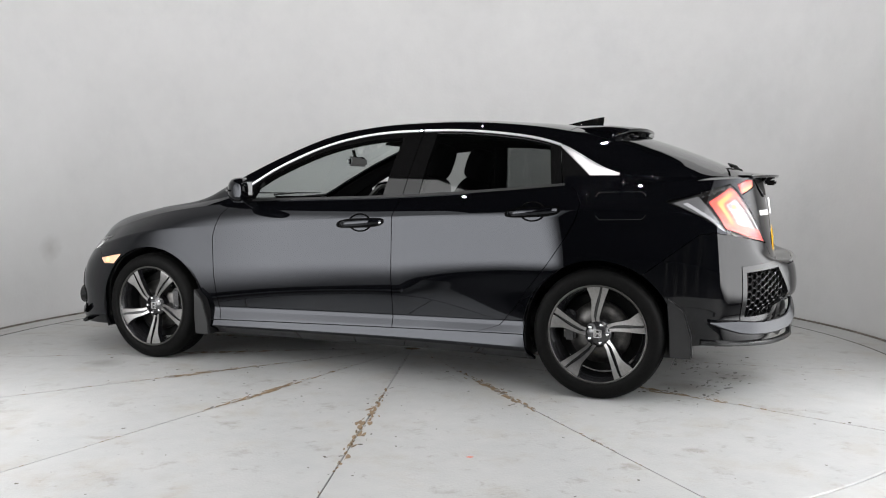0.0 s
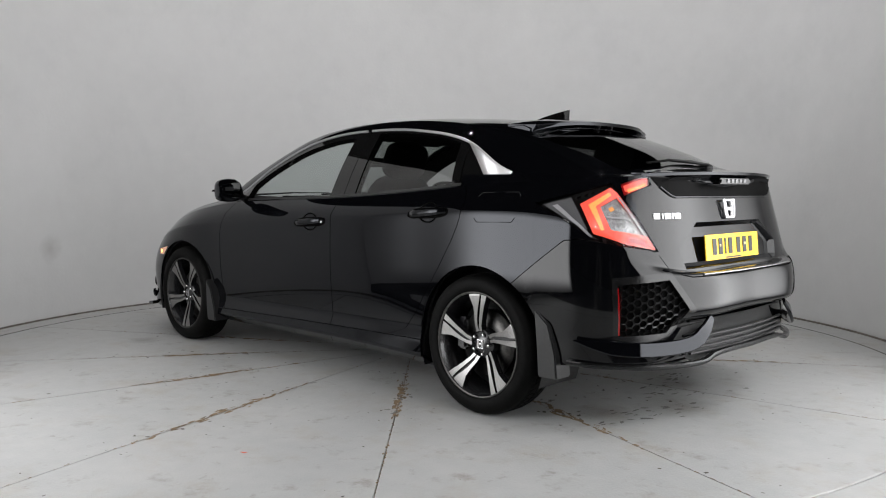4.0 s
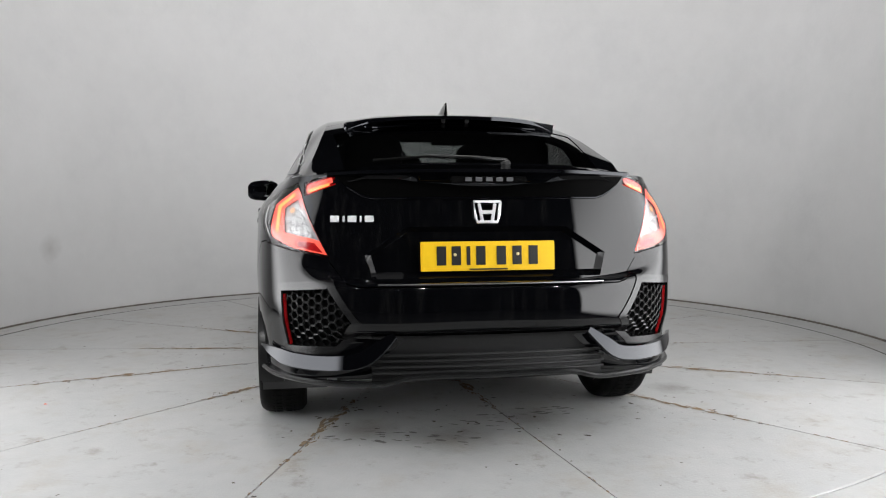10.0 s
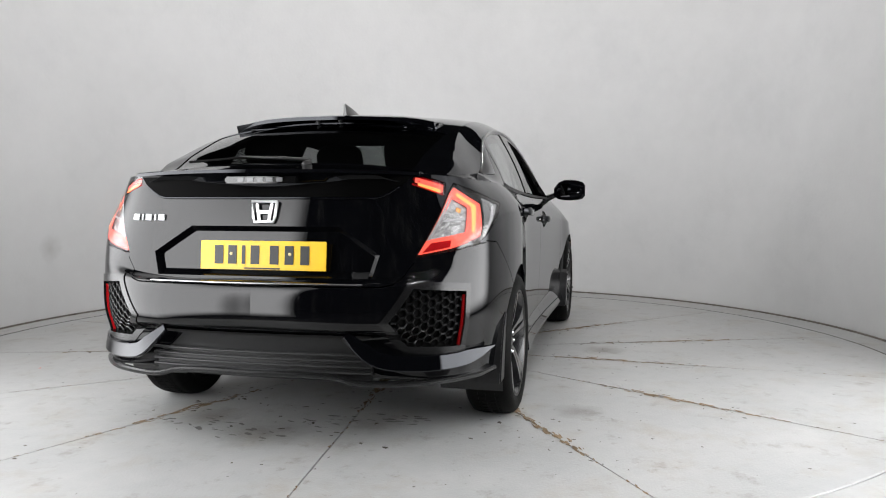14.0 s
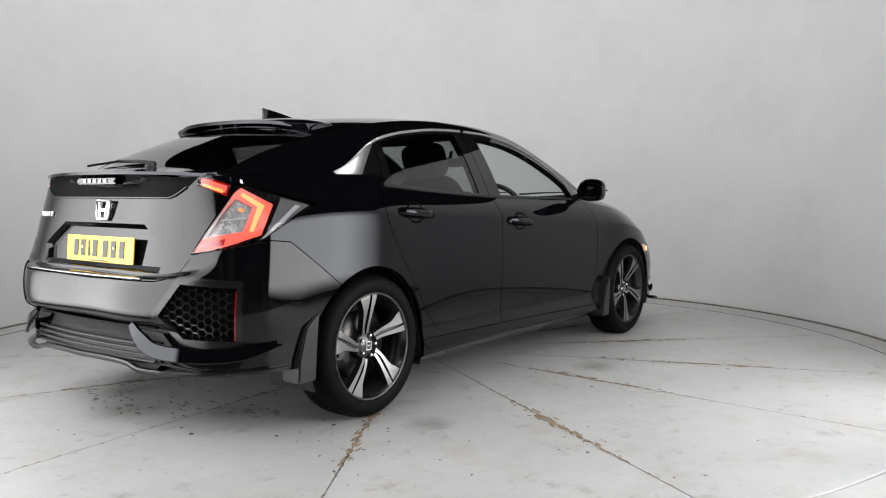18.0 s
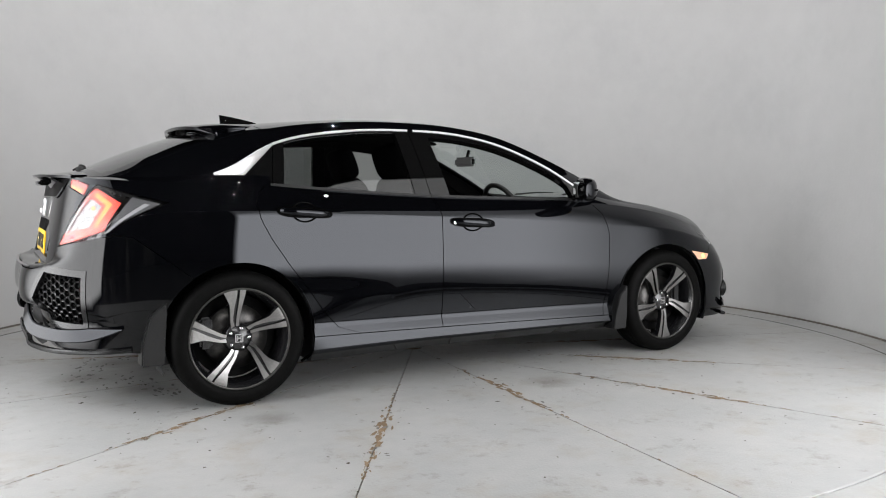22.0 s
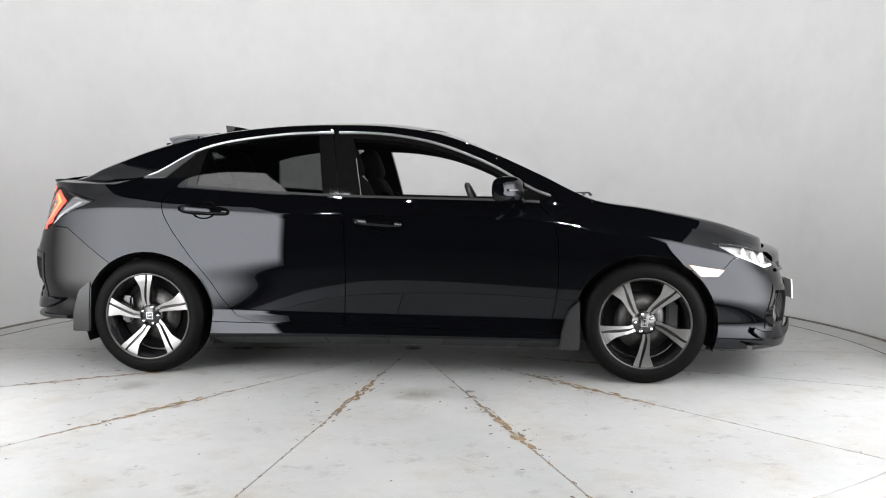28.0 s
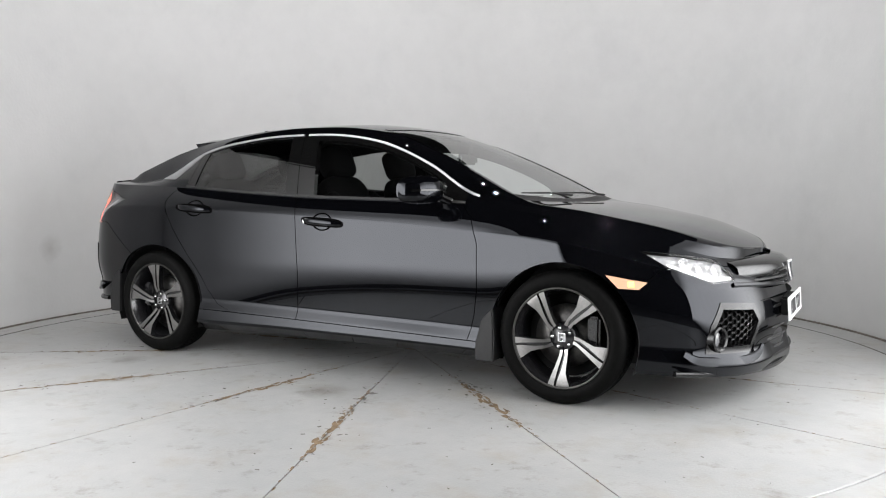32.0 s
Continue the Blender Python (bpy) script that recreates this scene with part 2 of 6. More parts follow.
def box(bm, cx, cy, cz, sx, sy, sz, bevel=0.0, m=None):
    r = bmesh.ops.create_cube(bm, size=1.0)
    vs = r["verts"]
    for v in vs:
        v.co = Vector((cx + v.co.x * sx, cy + v.co.y * sy, cz + v.co.z * sz))
    if bevel:
        es = list({e for v in vs for e in v.link_edges})
        r2 = bmesh.ops.bevel(bm, geom=es, offset=bevel, segments=2, affect="EDGES")
        vs = list({v for f in r2["faces"] for v in f.verts} | {v for v in vs if v.is_valid})
    if m is not None:
        for v in vs:
            v.co = m @ v.co
    return vs


def lathe(bm, profile, seg=48, m=None):
    """Turns (radius, y) pairs round the y axis."""
    rings = []
    for r, y in profile:
        rings.append([bm.verts.new((r * math.cos(2 * math.pi * i / seg), y, r * math.sin(2 * math.pi * i / seg))) for i in range(seg)])
    for a, b in zip(rings, rings[1:]):
        for i in range(seg):
            j = (i + 1) % seg
            bm.faces.new((a[i], a[j], b[j], b[i]))
    if m is not None:
        for ring in rings:
            for v in ring:
                v.co = m @ v.co


def tube(bm, pts, r, seg=8, flat=1.0, cap=True):
    """A round bar along points."""
    pts = [Vector(p) for p in pts]
    rings = []
    for i, p in enumerate(pts):
        d = (pts[min(i + 1, len(pts) - 1)] - pts[max(i - 1, 0)]).normalized()
        a = d.cross(Vector((0, 0, 1)))
        a = a.normalized() if a.length > 1e-4 else Vector((1, 0, 0))
        b = a.cross(d).normalized()
        rr = r[i] if isinstance(r, (list, tuple)) else r
        rings.append([bm.verts.new(p + (a * math.cos(k * 2 * math.pi / seg) + b * flat * math.sin(k * 2 * math.pi / seg)) * rr) for k in range(seg)])
    for q, s in zip(rings, rings[1:]):
        for k in range(seg):
            j = (k + 1) % seg
            bm.faces.new((q[k], q[j], s[j], s[k]))
    if cap:
        bm.faces.new(rings[0][::-1])
        bm.faces.new(rings[-1])


def spl(knots, values, x):
    """Smooth curve through (knot, value) pairs."""
    k, v, x = np.asarray(knots, float), np.asarray(values, float), np.asarray(x, float)
    d = np.diff(v) / np.diff(k)
    t = np.zeros_like(v)
    t[1:-1] = (d[:-1] * np.diff(k)[1:] + d[1:] * np.diff(k)[:-1]) / (k[2:] - k[:-2])
    t[0], t[-1] = d[0], d[-1]
    i = np.clip(np.searchsorted(k, x, side="right") - 1, 0, len(k) - 2)
    h = k[i + 1] - k[i]
    s = np.clip((x - k[i]) / h, 0, 1)
    return (2 * s**3 - 3 * s**2 + 1) * v[i] + (s**3 - 2 * s**2 + s) * h * t[i] + (3 * s**2 - 2 * s**3) * v[i + 1] + (s**3 - s**2) * h * t[i + 1]


def cut(bm, f, zone=None):
    """Cuts faces along the curve where f(co) is zero."""
    val = {}
    faces = [q for q in bm.faces if zone is None or zone(q.calc_center_median())]
    for q in faces:
        for v in q.verts:
            if v not in val:
                val[v] = f(v.co)
    fresh = set()
    for e in {e for q in faces for e in q.edges}:
        a, b = e.verts
        if a not in val or b not in val:
            continue
        fa, fb = val[a], val[b]
        if fa * fb < 0 and min(abs(fa), abs(fb)) > 1e-7:
            s = fa / (fa - fb)
            _, nv = bmesh.utils.edge_split(e, a, s)
            fresh.add(nv)
            val[nv] = 0.0
        else:
            for v, w in ((a, fa), (b, fb)):
                if abs(w) <= 1e-7:
                    fresh.add(v)
    for q in list({q for v in fresh for q in v.link_faces}):
        vs = [v for v in q.verts if v in fresh]
        if len(vs) == 2:
            a, b = vs
            if not any(b in e.verts for e in a.link_edges):
                bmesh.utils.face_split(q, a, b)


def take(bm, test):
    """A new bmesh with the faces whose middle passes the test."""
    out = bmesh.new()
    made = {}
    for q in bm.faces:
        if test(q.calc_center_median()):
            vs = []
            for v in q.verts:
                if v not in made:
                    made[v] = out.verts.new(v.co)
                vs.append(made[v])
            out.faces.new(vs)
    return out


def rim_in(bm, depth, way=None):
    """Turns the open edges of a panel inwards, so that it has thickness."""
    bm.normal_update()
    edges = [e for e in bm.edges if len(e.link_faces) == 1]
    made = {}
    for e in edges:
        for v in e.verts:
            if v not in made:
                n = way if way is not None else -v.normal
                made[v] = bm.verts.new(v.co + n * depth)
    for e in edges:
        a, b = e.verts
        loop = e.link_loops[0]
        if loop.vert is a:
            bm.faces.new((b, a, made[a], made[b]))
        else:
            bm.faces.new((a, b, made[b], made[a]))


def mirrored(bm):
    out = bm.copy()
    for v in out.verts:
        v.co.y = -v.co.y
    bmesh.ops.reverse_faces(out, faces=out.faces[:])
    return out


# ---- the round studio ----
WALL_R, WALL_H, TABLE_R = 3.13, 2.98, 2.935
OPEN_FROM, OPEN_TO = -53.0, 233.0  # the wall runs round from the one side of the entrance to the other


def wall_height(a):
    """Full height round the back; lowered towards the entrance, out of view, to shape the car's reflections."""
    k = min(1.0, max(0.0, (-20 - a) / 30 if a < 90 else (a - 200) / 30))
    return WALL_H - 0.5 * k * k * (3 - 2 * k)


def round_wall():
    bm = bmesh.new()
    n = 150
    rows = []
    for i in range(n + 1):
        a = radians(OPEN_FROM + (OPEN_TO - OPEN_FROM) * i / n)
        c, s = math.cos(a), math.sin(a)
        h = wall_height(math.degrees(a))
        ring = [(WALL_R + 0.012, 0.0), (WALL_R, 0.05), (WALL_R, h * 0.33), (WALL_R, h * 0.66), (WALL_R, h), (WALL_R + 0.1, h), (WALL_R + 0.1, 0.0)]
        rows.append([bm.verts.new((r * c + 0.03, r * s + 0.12, z)) for r, z in ring])
    for a, b in zip(rows, rows[1:]):
        for k in range(len(a) - 1):
            bm.faces.new((a[k], a[k + 1], b[k + 1], b[k]))
    bm.faces.new(rows[0])
    bm.faces.new(rows[-1][::-1])
    bmesh.ops.recalc_face_normals(bm, faces=bm.faces[:])
    return part("wall_round", bm, WALL, None, angle=30, kind="structure")


def disc(bm, r0, r1, z, n=160, rings=1, cx=0.0, cy=0.0):
    prev = None
    for k in range(rings + 1):
        r = r0 + (r1 - r0) * k / rings
        ring = [bm.verts.new((cx + r * math.cos(2 * math.pi * i / n), cy + r * math.sin(2 * math.pi * i / n), z)) for i in range(n)]
        if prev:
            for i in range(n):
                j = (i + 1) % n
                bm.faces.new((prev[i], ring[i], ring[j], prev[j]))
        prev = ring


def setting():
    wall = round_wall()
    tagged(wall, "curved white-painted studio wall with scuffs and a grimy foot", "wall")
    bm = bmesh.new()
    disc(bm, TABLE_R + 0.009, 3.42, 0.0, rings=2)
    ground = part("floor", bm, FLOOR, None, smooth=False, kind="structure")
    tagged(ground, "pale grey painted concrete floor round the turntable", "floor")
    # out-of-view floor, near-black to keep the lower body's reflections dark
    bm = bmesh.new()
    disc(bm, 3.42, 12.4, 0.0, rings=10)
    tagged(part("floor_hall", bm, HALL, None, smooth=False, kind="structure"), "unseen near-black hall floor, added for dark reflections", "floor")
    bm = bmesh.new()
    disc(bm, TABLE_R - 0.02, TABLE_R + 0.05, -0.012)
    tagged(part("turntable_gap", bm, CHIP, None, smooth=False, kind="structure"), "dark gap round the edge of the turntable", "gap")
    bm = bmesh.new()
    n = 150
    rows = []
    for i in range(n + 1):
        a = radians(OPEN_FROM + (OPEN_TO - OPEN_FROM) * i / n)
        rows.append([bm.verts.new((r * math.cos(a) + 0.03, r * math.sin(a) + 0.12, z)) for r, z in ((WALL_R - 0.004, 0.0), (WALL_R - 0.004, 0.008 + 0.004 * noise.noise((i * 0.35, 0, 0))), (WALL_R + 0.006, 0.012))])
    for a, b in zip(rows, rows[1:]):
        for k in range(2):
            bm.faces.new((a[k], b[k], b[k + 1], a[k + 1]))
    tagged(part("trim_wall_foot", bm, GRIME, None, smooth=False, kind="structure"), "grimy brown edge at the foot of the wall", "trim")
    bm = bmesh.new()
    box(bm, 0, 0, 3.2, 17.6, 17.6, 6.6)
    bmesh.ops.reverse_faces(bm, faces=bm.faces[:])
    bmesh.ops.delete(bm, geom=[q for q in bm.faces if q.calc_center_median().z < 0.5 or q.calc_center_median().z > 6], context="FACES")
    tagged(part("wall_hall", bm, HALL, None, smooth=False, kind="structure"), "dark walls of the hall behind the studio", "wall")
    bm = bmesh.new()
    box(bm, 0, 0, 6.6, 17.6, 17.6, 0.2)
    tagged(part("ceiling", bm, HALL, None, smooth=False, kind="structure"), "dark hall ceiling above the studio", "ceiling")


JOINTS = [2.5, 28.5, 54.5, 81.0, 107.0, 134.0, 160.0, 186.5, 212.5, 238.5, 265.0, 290.5, 316.0, 342.0]


def strip_lights():
    for i, (x, y, turn) in enumerate(STRIPS):
        root = empty("strip_light", pose(x, y, 6.0, 0, 0, turn), "lit white strip light under the dark hall ceiling", "lamp", "hall strip lights")
        bm = bmesh.new()
        box(bm, 0, 0, 0.04, 0.52, 0.09, 0.05, 0.01)
        part("housing", bm, LAMP_GREY, root)
        bm = bmesh.new()
        box(bm, 0, 0, 0, 0.46, 0.035, 0.03, 0.008)
        part("tube", bm, TUBE_GLOW, root)
        for k in (-0.2, 0.2):
            bm = bmesh.new()
            box(bm, k, 0, 0.28, 0.01, 0.01, 0.44)
            part("hanger", bm, SEAM, root, smooth=False)


def reflection_panels():
    """Tall curved glowing panels, out of view on both sides of the entrance, added for the bright reflections in the
    car's sides.
    """
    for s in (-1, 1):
        root = empty("reflection_panel", Matrix(), "tall glowing white panel out of view, added for the car's reflections", "lamp", "entrance softboxes")
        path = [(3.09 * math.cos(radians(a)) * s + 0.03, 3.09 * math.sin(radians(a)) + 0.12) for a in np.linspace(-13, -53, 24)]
        run = -2.42 - PANEL_END[s]
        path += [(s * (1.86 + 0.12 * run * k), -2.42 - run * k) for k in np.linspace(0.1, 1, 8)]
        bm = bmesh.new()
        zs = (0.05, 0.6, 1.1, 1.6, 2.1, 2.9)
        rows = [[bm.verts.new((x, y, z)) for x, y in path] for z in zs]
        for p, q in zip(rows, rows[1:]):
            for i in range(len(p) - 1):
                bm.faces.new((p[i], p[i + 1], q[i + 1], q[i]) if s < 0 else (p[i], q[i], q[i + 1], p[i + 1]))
        part("diffuser", bm, PANEL_GLOW[s], root)
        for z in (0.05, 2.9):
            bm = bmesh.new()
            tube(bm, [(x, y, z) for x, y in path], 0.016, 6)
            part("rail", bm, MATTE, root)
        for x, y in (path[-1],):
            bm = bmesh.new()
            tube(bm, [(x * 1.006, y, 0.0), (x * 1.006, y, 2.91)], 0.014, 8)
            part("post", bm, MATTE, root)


def turntable():
    root = empty("turntable", Matrix(), "pale grey concrete turntable with dirty radial joints and worn patches", "turntable")
    for a0, a1 in zip(JOINTS, JOINTS[1:] + [JOINTS[0] + 360]):
        bm = bmesh.new()
        rows = []
        for r in (0.06, 0.5, 1.0, 1.5, 2.0, 2.5, TABLE_R - 0.004, TABLE_R):
            d = math.degrees(0.0026 / r)
            n = 14
            dz = -0.003 if r == TABLE_R else 0.0
            rows.append([bm.verts.new((r * math.cos(radians(a)), r * math.sin(radians(a)), dz)) for a in np.linspace(a0 + d, a1 - d, n)])
        for p, q in zip(rows, rows[1:]):
            for i in range(len(p) - 1):
                bm.faces.new((p[i], q[i], q[i + 1], p[i + 1]))
        rim_in(bm, 0.05, Vector((0, 0, -1)))
        part("slab", bm, FLOOR, root, smooth=False)
    bm = bmesh.new()
    disc(bm, 0.0, TABLE_R - 0.01, -0.012)
    part("joint_filler", bm, CRACK, root, "brown dirt in the joints", smooth=False)
    rnd = random.Random(5)
    flakes, chips = bmesh.new(), bmesh.new()

    def flake(bm, x, y, r, squash, turn):
        n = rnd.randint(6, 9)
        z = 0.0012 + rnd.random() * 0.0008
        ring = []
        for i in range(n):
            a = 2 * math.pi * i / n
            k = r * rnd.uniform(0.55, 1.15)
            u, v = k * math.cos(a), k * squash * math.sin(a)
            ring.append(bm.verts.new((x + u * math.cos(turn) - v * math.sin(turn), y + u * math.sin(turn) + v * math.cos(turn), z)))
        bm.faces.new(ring)

    for k, a in enumerate(JOINTS):
        worn = rnd.uniform(1.0, 1.9)
        for i in range(150):
            r = rnd.uniform(0.3, 2.85)
            w = math.exp(-((r - worn) / 0.42) ** 2)
            if rnd.random() < 0.25 + w:
                off = rnd.gauss(0, 0.004 + 0.012 * w)
                x, y = r * math.cos(radians(a)) - off * math.sin(radians(a)), r * math.sin(radians(a)) + off * math.cos(radians(a))
                flake(flakes, x, y, rnd.uniform(0.007, 0.020 + 0.030 * w), rnd.uniform(0.12, 0.35), radians(a) + rnd.gauss(0, 0.15))
        for i in range(34):  # broken-out stretch
            r, off = rnd.gauss(worn, 0.2), rnd.gauss(0, 0.010)
            x, y = r * math.cos(radians(a)) - off * math.sin(radians(a)), r * math.sin(radians(a)) + off * math.cos(radians(a))
            flake(flakes, x, y, rnd.uniform(0.012, 0.034), rnd.uniform(0.12, 0.35), radians(a) + rnd.gauss(0, 0.2))
        for i in range(22):  # crumbs beside the joint
            r, off = rnd.gauss(worn, 0.35), rnd.gauss(0, 0.09)
            x, y = r * math.cos(radians(a)) - off * math.sin(radians(a)), r * math.sin(radians(a)) + off * math.cos(radians(a))
            flake(chips, x, y, rnd.uniform(0.003, 0.014), rnd.uniform(0.3, 0.8), rnd.uniform(0, 3.1))
    for i in range(230):  # crumbs all over
        r, a = 2.85 * math.sqrt(rnd.random()), rnd.uniform(0, 6.28)
        flake(chips, r * math.cos(a), r * math.sin(a), rnd.uniform(0.003, 0.009), rnd.uniform(0.3, 0.8), rnd.uniform(0, 3.1))
    for x0, y0 in ((-1.75, 0.05), (-1.9, -0.35), (-1.5, 0.4)):  # wet stains below the tail
        for i in range(12):
            flake(chips, x0 + rnd.gauss(0, 0.17), y0 + rnd.gauss(0, 0.17), rnd.uniform(0.004, 0.022), rnd.uniform(0.3, 0.7), rnd.uniform(0, 3.1))
    stain = bmesh.new()
    for i in range(56):  # brushed-looking wet marks where the tail drips
        x0, y0 = rnd.choice(((-1.98, 0.18), (-1.72, -0.05), (-1.85, 0.42), (-1.62, -0.42)))
        flake(stain, x0 + rnd.gauss(0, 0.06), y0 + rnd.gauss(0, 0.09), rnd.uniform(0.010, 0.036), rnd.uniform(0.2, 0.5), radians(80) + rnd.gauss(0, 0.35))
    for a in JOINTS:  # tar-like patches beside the broken joints
        r0 = rnd.uniform(1.05, 1.75)
        for i in range(rnd.randint(4, 16)):
            r, off = r0 + rnd.gauss(0, 0.13), rnd.gauss(0, 0.022)
            flake(stain, r * math.cos(radians(a)) - off * math.sin(radians(a)), r * math.sin(radians(a)) + off * math.cos(radians(a)), rnd.uniform(0.006, 0.026), rnd.uniform(0.25, 0.6), radians(a) + rnd.gauss(0, 0.4))
    part("wet_mark_scatter", stain, WET_MARK, root, "dark damp marks below the car's tail", smooth=False, kind="stuff")
    part("worn_joint_edges", flakes, CRACK, root, "crumbled brown joint edges", smooth=False, kind="stuff")
    part("crumb_scatter", chips, CHIP, root, "dark crumbs and stains", smooth=False, kind="stuff")
    bm = bmesh.new()
    flake(bm, -1.083, 1.909, 0.016, 0.6, 0.4)
    part("fallen_leaf", bm, RED_LEAF, root, "small red scrap", smooth=False)
    return root


# ---- the car body ----
# plan of the widest line from the middle of the tail round to the middle of the nose
PLAN_X = [-2.2285, -2.228, -2.108, -1.93, -1.68, -1.35, -0.90, -0.25, 0.45, 0.95, 1.35, 1.70, 1.98, 2.16, 2.245]
PLAN_Y = [0.0, 0.40, 0.68, 0.825, 0.882, 0.893, 0.862, 0.85, 0.85, 0.862, 0.89, 0.87, 0.765, 0.50, 0.0]
# stations at which the rows below are given
ST = [0, 1, 2, 3, 4, 5, 7, 9, 10, 11, 12, 13, 14]
# rows from the ground upwards: height and inset from the plan at the stations
ROW_Z = [
    [0.295, 0.295, 0.292, 0.285, 0.25, 0.17, 0.17, 0.17, 0.17, 0.165, 0.165, 0.155, 0.155],
    [0.31, 0.31, 0.305, 0.298, 0.275, 0.225, 0.228, 0.222, 0.21, 0.185, 0.18, 0.17, 0.17],
    [0.36, 0.36, 0.36, 0.36, 0.32, 0.30, 0.288, 0.268, 0.26, 0.235, 0.225, 0.215, 0.215],
    [0.475, 0.472, 0.44, 0.42, 0.38, 0.356, 0.334, 0.318, 0.318, 0.32, 0.30, 0.28, 0.28],
    [0.51, 0.51, 0.52, 0.54, 0.53, 0.51, 0.50, 0.49, 0.47, 0.46, 0.44, 0.42, 0.42],
    [0.655, 0.655, 0.66, 0.70, 0.70, 0.68, 0.65, 0.64, 0.64, 0.60, 0.55, 0.53, 0.53],
    [0.672, 0.672, 0.72, 0.86, 0.91, 0.915, 0.87, 0.80, 0.77, 0.70, 0.63, 0.60, 0.60],
    [1.075, 1.075, 1.07, 1.06, 1.05, 1.04, 0.97, 0.925, 0.87, 0.79, 0.73, 0.69, 0.69],
]
ROW_IN = [
    [0.18, 0.18, 0.15, 0.12, 0.10, 0.10, 0.07, 0.08, 0.12, 0.12, 0.14, 0.14, 0.14],
    [0.10, 0.10, 0.03, 0.022, 0.025, -0.006, -0.020, -0.016, 0.010, 0.03, 0.01, 0.0, 0.0],
    [0.085, 0.085, 0.03, 0.02, 0.02, -0.006, -0.005, -0.004, 0.010, 0.01, 0.0, -0.01, -0.01],
    [0.075, 0.075, 0.03, 0.018, 0.018, 0.004, 0.014, 0.013, 0.014, 0.015, 0.01, 0.01, 0.01],
    [0.0, 0.0, 0.0, 0.0, 0.006, 0.0065, 0.007, 0.0055, 0.009, 0.0, 0.0, 0.0, 0.0],
    [0.012, 0.012, 0.004, 0.0, 0.0, 0.002, 0.001, 0.001, 0.003, 0.01, 0.02, 0.02, 0.02],
    [0.09, 0.09, 0.03, 0.01, 0.01, 0.008, 0.0, 0.004, 0.012, 0.04, 0.06, 0.05, 0.05],
    [0.17, 0.17, 0.12, 0.11, 0.115, 0.10, 0.062, 0.068, 0.10, 0.12, 0.14, 0.13, 0.12],
]


def side_rows(s):
    """All rows of the lower body at station s: points, bottom to top."""
    k = np.arange(15)
    px, py = spl(k, PLAN_X, s), spl(k, PLAN_Y, s)
    e = 0.02
    tx = spl(k, PLAN_X, np.clip(s + e, 0, 14)) - spl(k, PLAN_X, np.clip(s - e, 0, 14))
    ty = spl(k, PLAN_Y, np.clip(s + e, 0, 14)) - spl(k, PLAN_Y, np.clip(s - e, 0, 14))
    ln = np.hypot(tx, ty)
    nx, ny = ty / ln, -tx / ln
    # towards the inside of the car, and straight along it on the middle line
    nx, ny = np.where(s < 0.01, 1.0, np.where(s > 13.99, -1.0, nx)), np.where((s < 0.01) | (s > 13.99), 0.0, ny)
    out = []
    for z, i in zip(ROW_Z, ROW_IN):
        d = spl(ST, i, s)
        out.append(np.stack([px + nx * d, py + ny * d, spl(ST, z, s)], -1))
    return out


BREAKS = [0, 1, 2, 3, 6, 7]  # rows at which the surface creases


def lower_body():
    s = np.concatenate([np.linspace(0, 3, 40), np.linspace(3, 11, 110)[1:], np.linspace(11, 14, 40)[1:]])
    rows = np.array(side_rows(s))
    out = []
    # the shoulder above the character line swells outwards along the doors
    bulge = np.zeros((len(s), 3))
    bulge[:, 1] = 0.010 * np.clip((s - 3) / 2, 0, 1) * np.clip((11 - s) / 2, 0, 1)
    for a, b in zip(BREAKS, BREAKS[1:]):
        n = (b - a) * 8 if b - a > 1 else (18 if a == 6 else 5)
        v = np.linspace(a, b, n + 1)
        seg = np.stack([np.stack([spl(range(a, b + 1), rows[a:b + 1, j, c], v) for c in range(3)], -1) for j in range(len(s))], 1) if b - a > 1 else \
            np.stack([rows[a] + (rows[b] - rows[a]) * t + (bulge * math.sin(math.pi * t) if a == 6 else 0) for t in np.linspace(0, 1, n + 1)])
        out.append(seg if not out else seg[1:])
    return np.concatenate(out)


def grid_mesh(P):
    bm = bmesh.new()
    vs = [[bm.verts.new(p) for p in row] for row in P]
    for a, b in zip(vs, vs[1:]):
        for i in range(len(a) - 1):
            q = [a[i], b[i], b[i + 1], a[i + 1]]
            bm.faces.new(q)
    bmesh.ops.remove_doubles(bm, verts=bm.verts[:], dist=1e-5)
    return bm


# lines of the upper body by their place along the car
def belt_at(x):
    s = np.linspace(0, 14, 700)
    r = side_rows(s)[7]
    return np.interp(x, r[:, 0], r[:, 1]), np.interp(x, r[:, 0], r[:, 2])


NOSE_X, TAIL_X = 2.15, -2.055
DLO_X = [-2.05, -1.60, -1.40, -1.12, -0.73, -0.35, 0.0, 0.20, 0.55, 0.82, 1.05, 1.40, 1.80, 2.15]
DLO_Y = [0.60, 0.70, 0.713, 0.668, 0.637, 0.627, 0.628, 0.637, 0.684, 0.735, 0.74, 0.74, 0.70, 0.40]
DLO_Z = [1.074, 1.078, 1.098, 1.24, 1.318, 1.336, 1.318, 1.28, 1.145, 0.995, 0.945, 0.895, 0.80, 0.70]
RAIL_X = [-2.05, -1.95, -1.87, -1.70, -1.40, -1.10, -0.73, -0.35, 0.0, 0.25, 0.55, 0.80, 1.08, 1.40, 1.80, 2.15]
RAIL_Y = [0.60, 0.665, 0.695, 0.655, 0.605, 0.572, 0.553, 0.55, 0.555, 0.575, 0.62, 0.66, 0.69, 0.66, 0.60, 0.30]
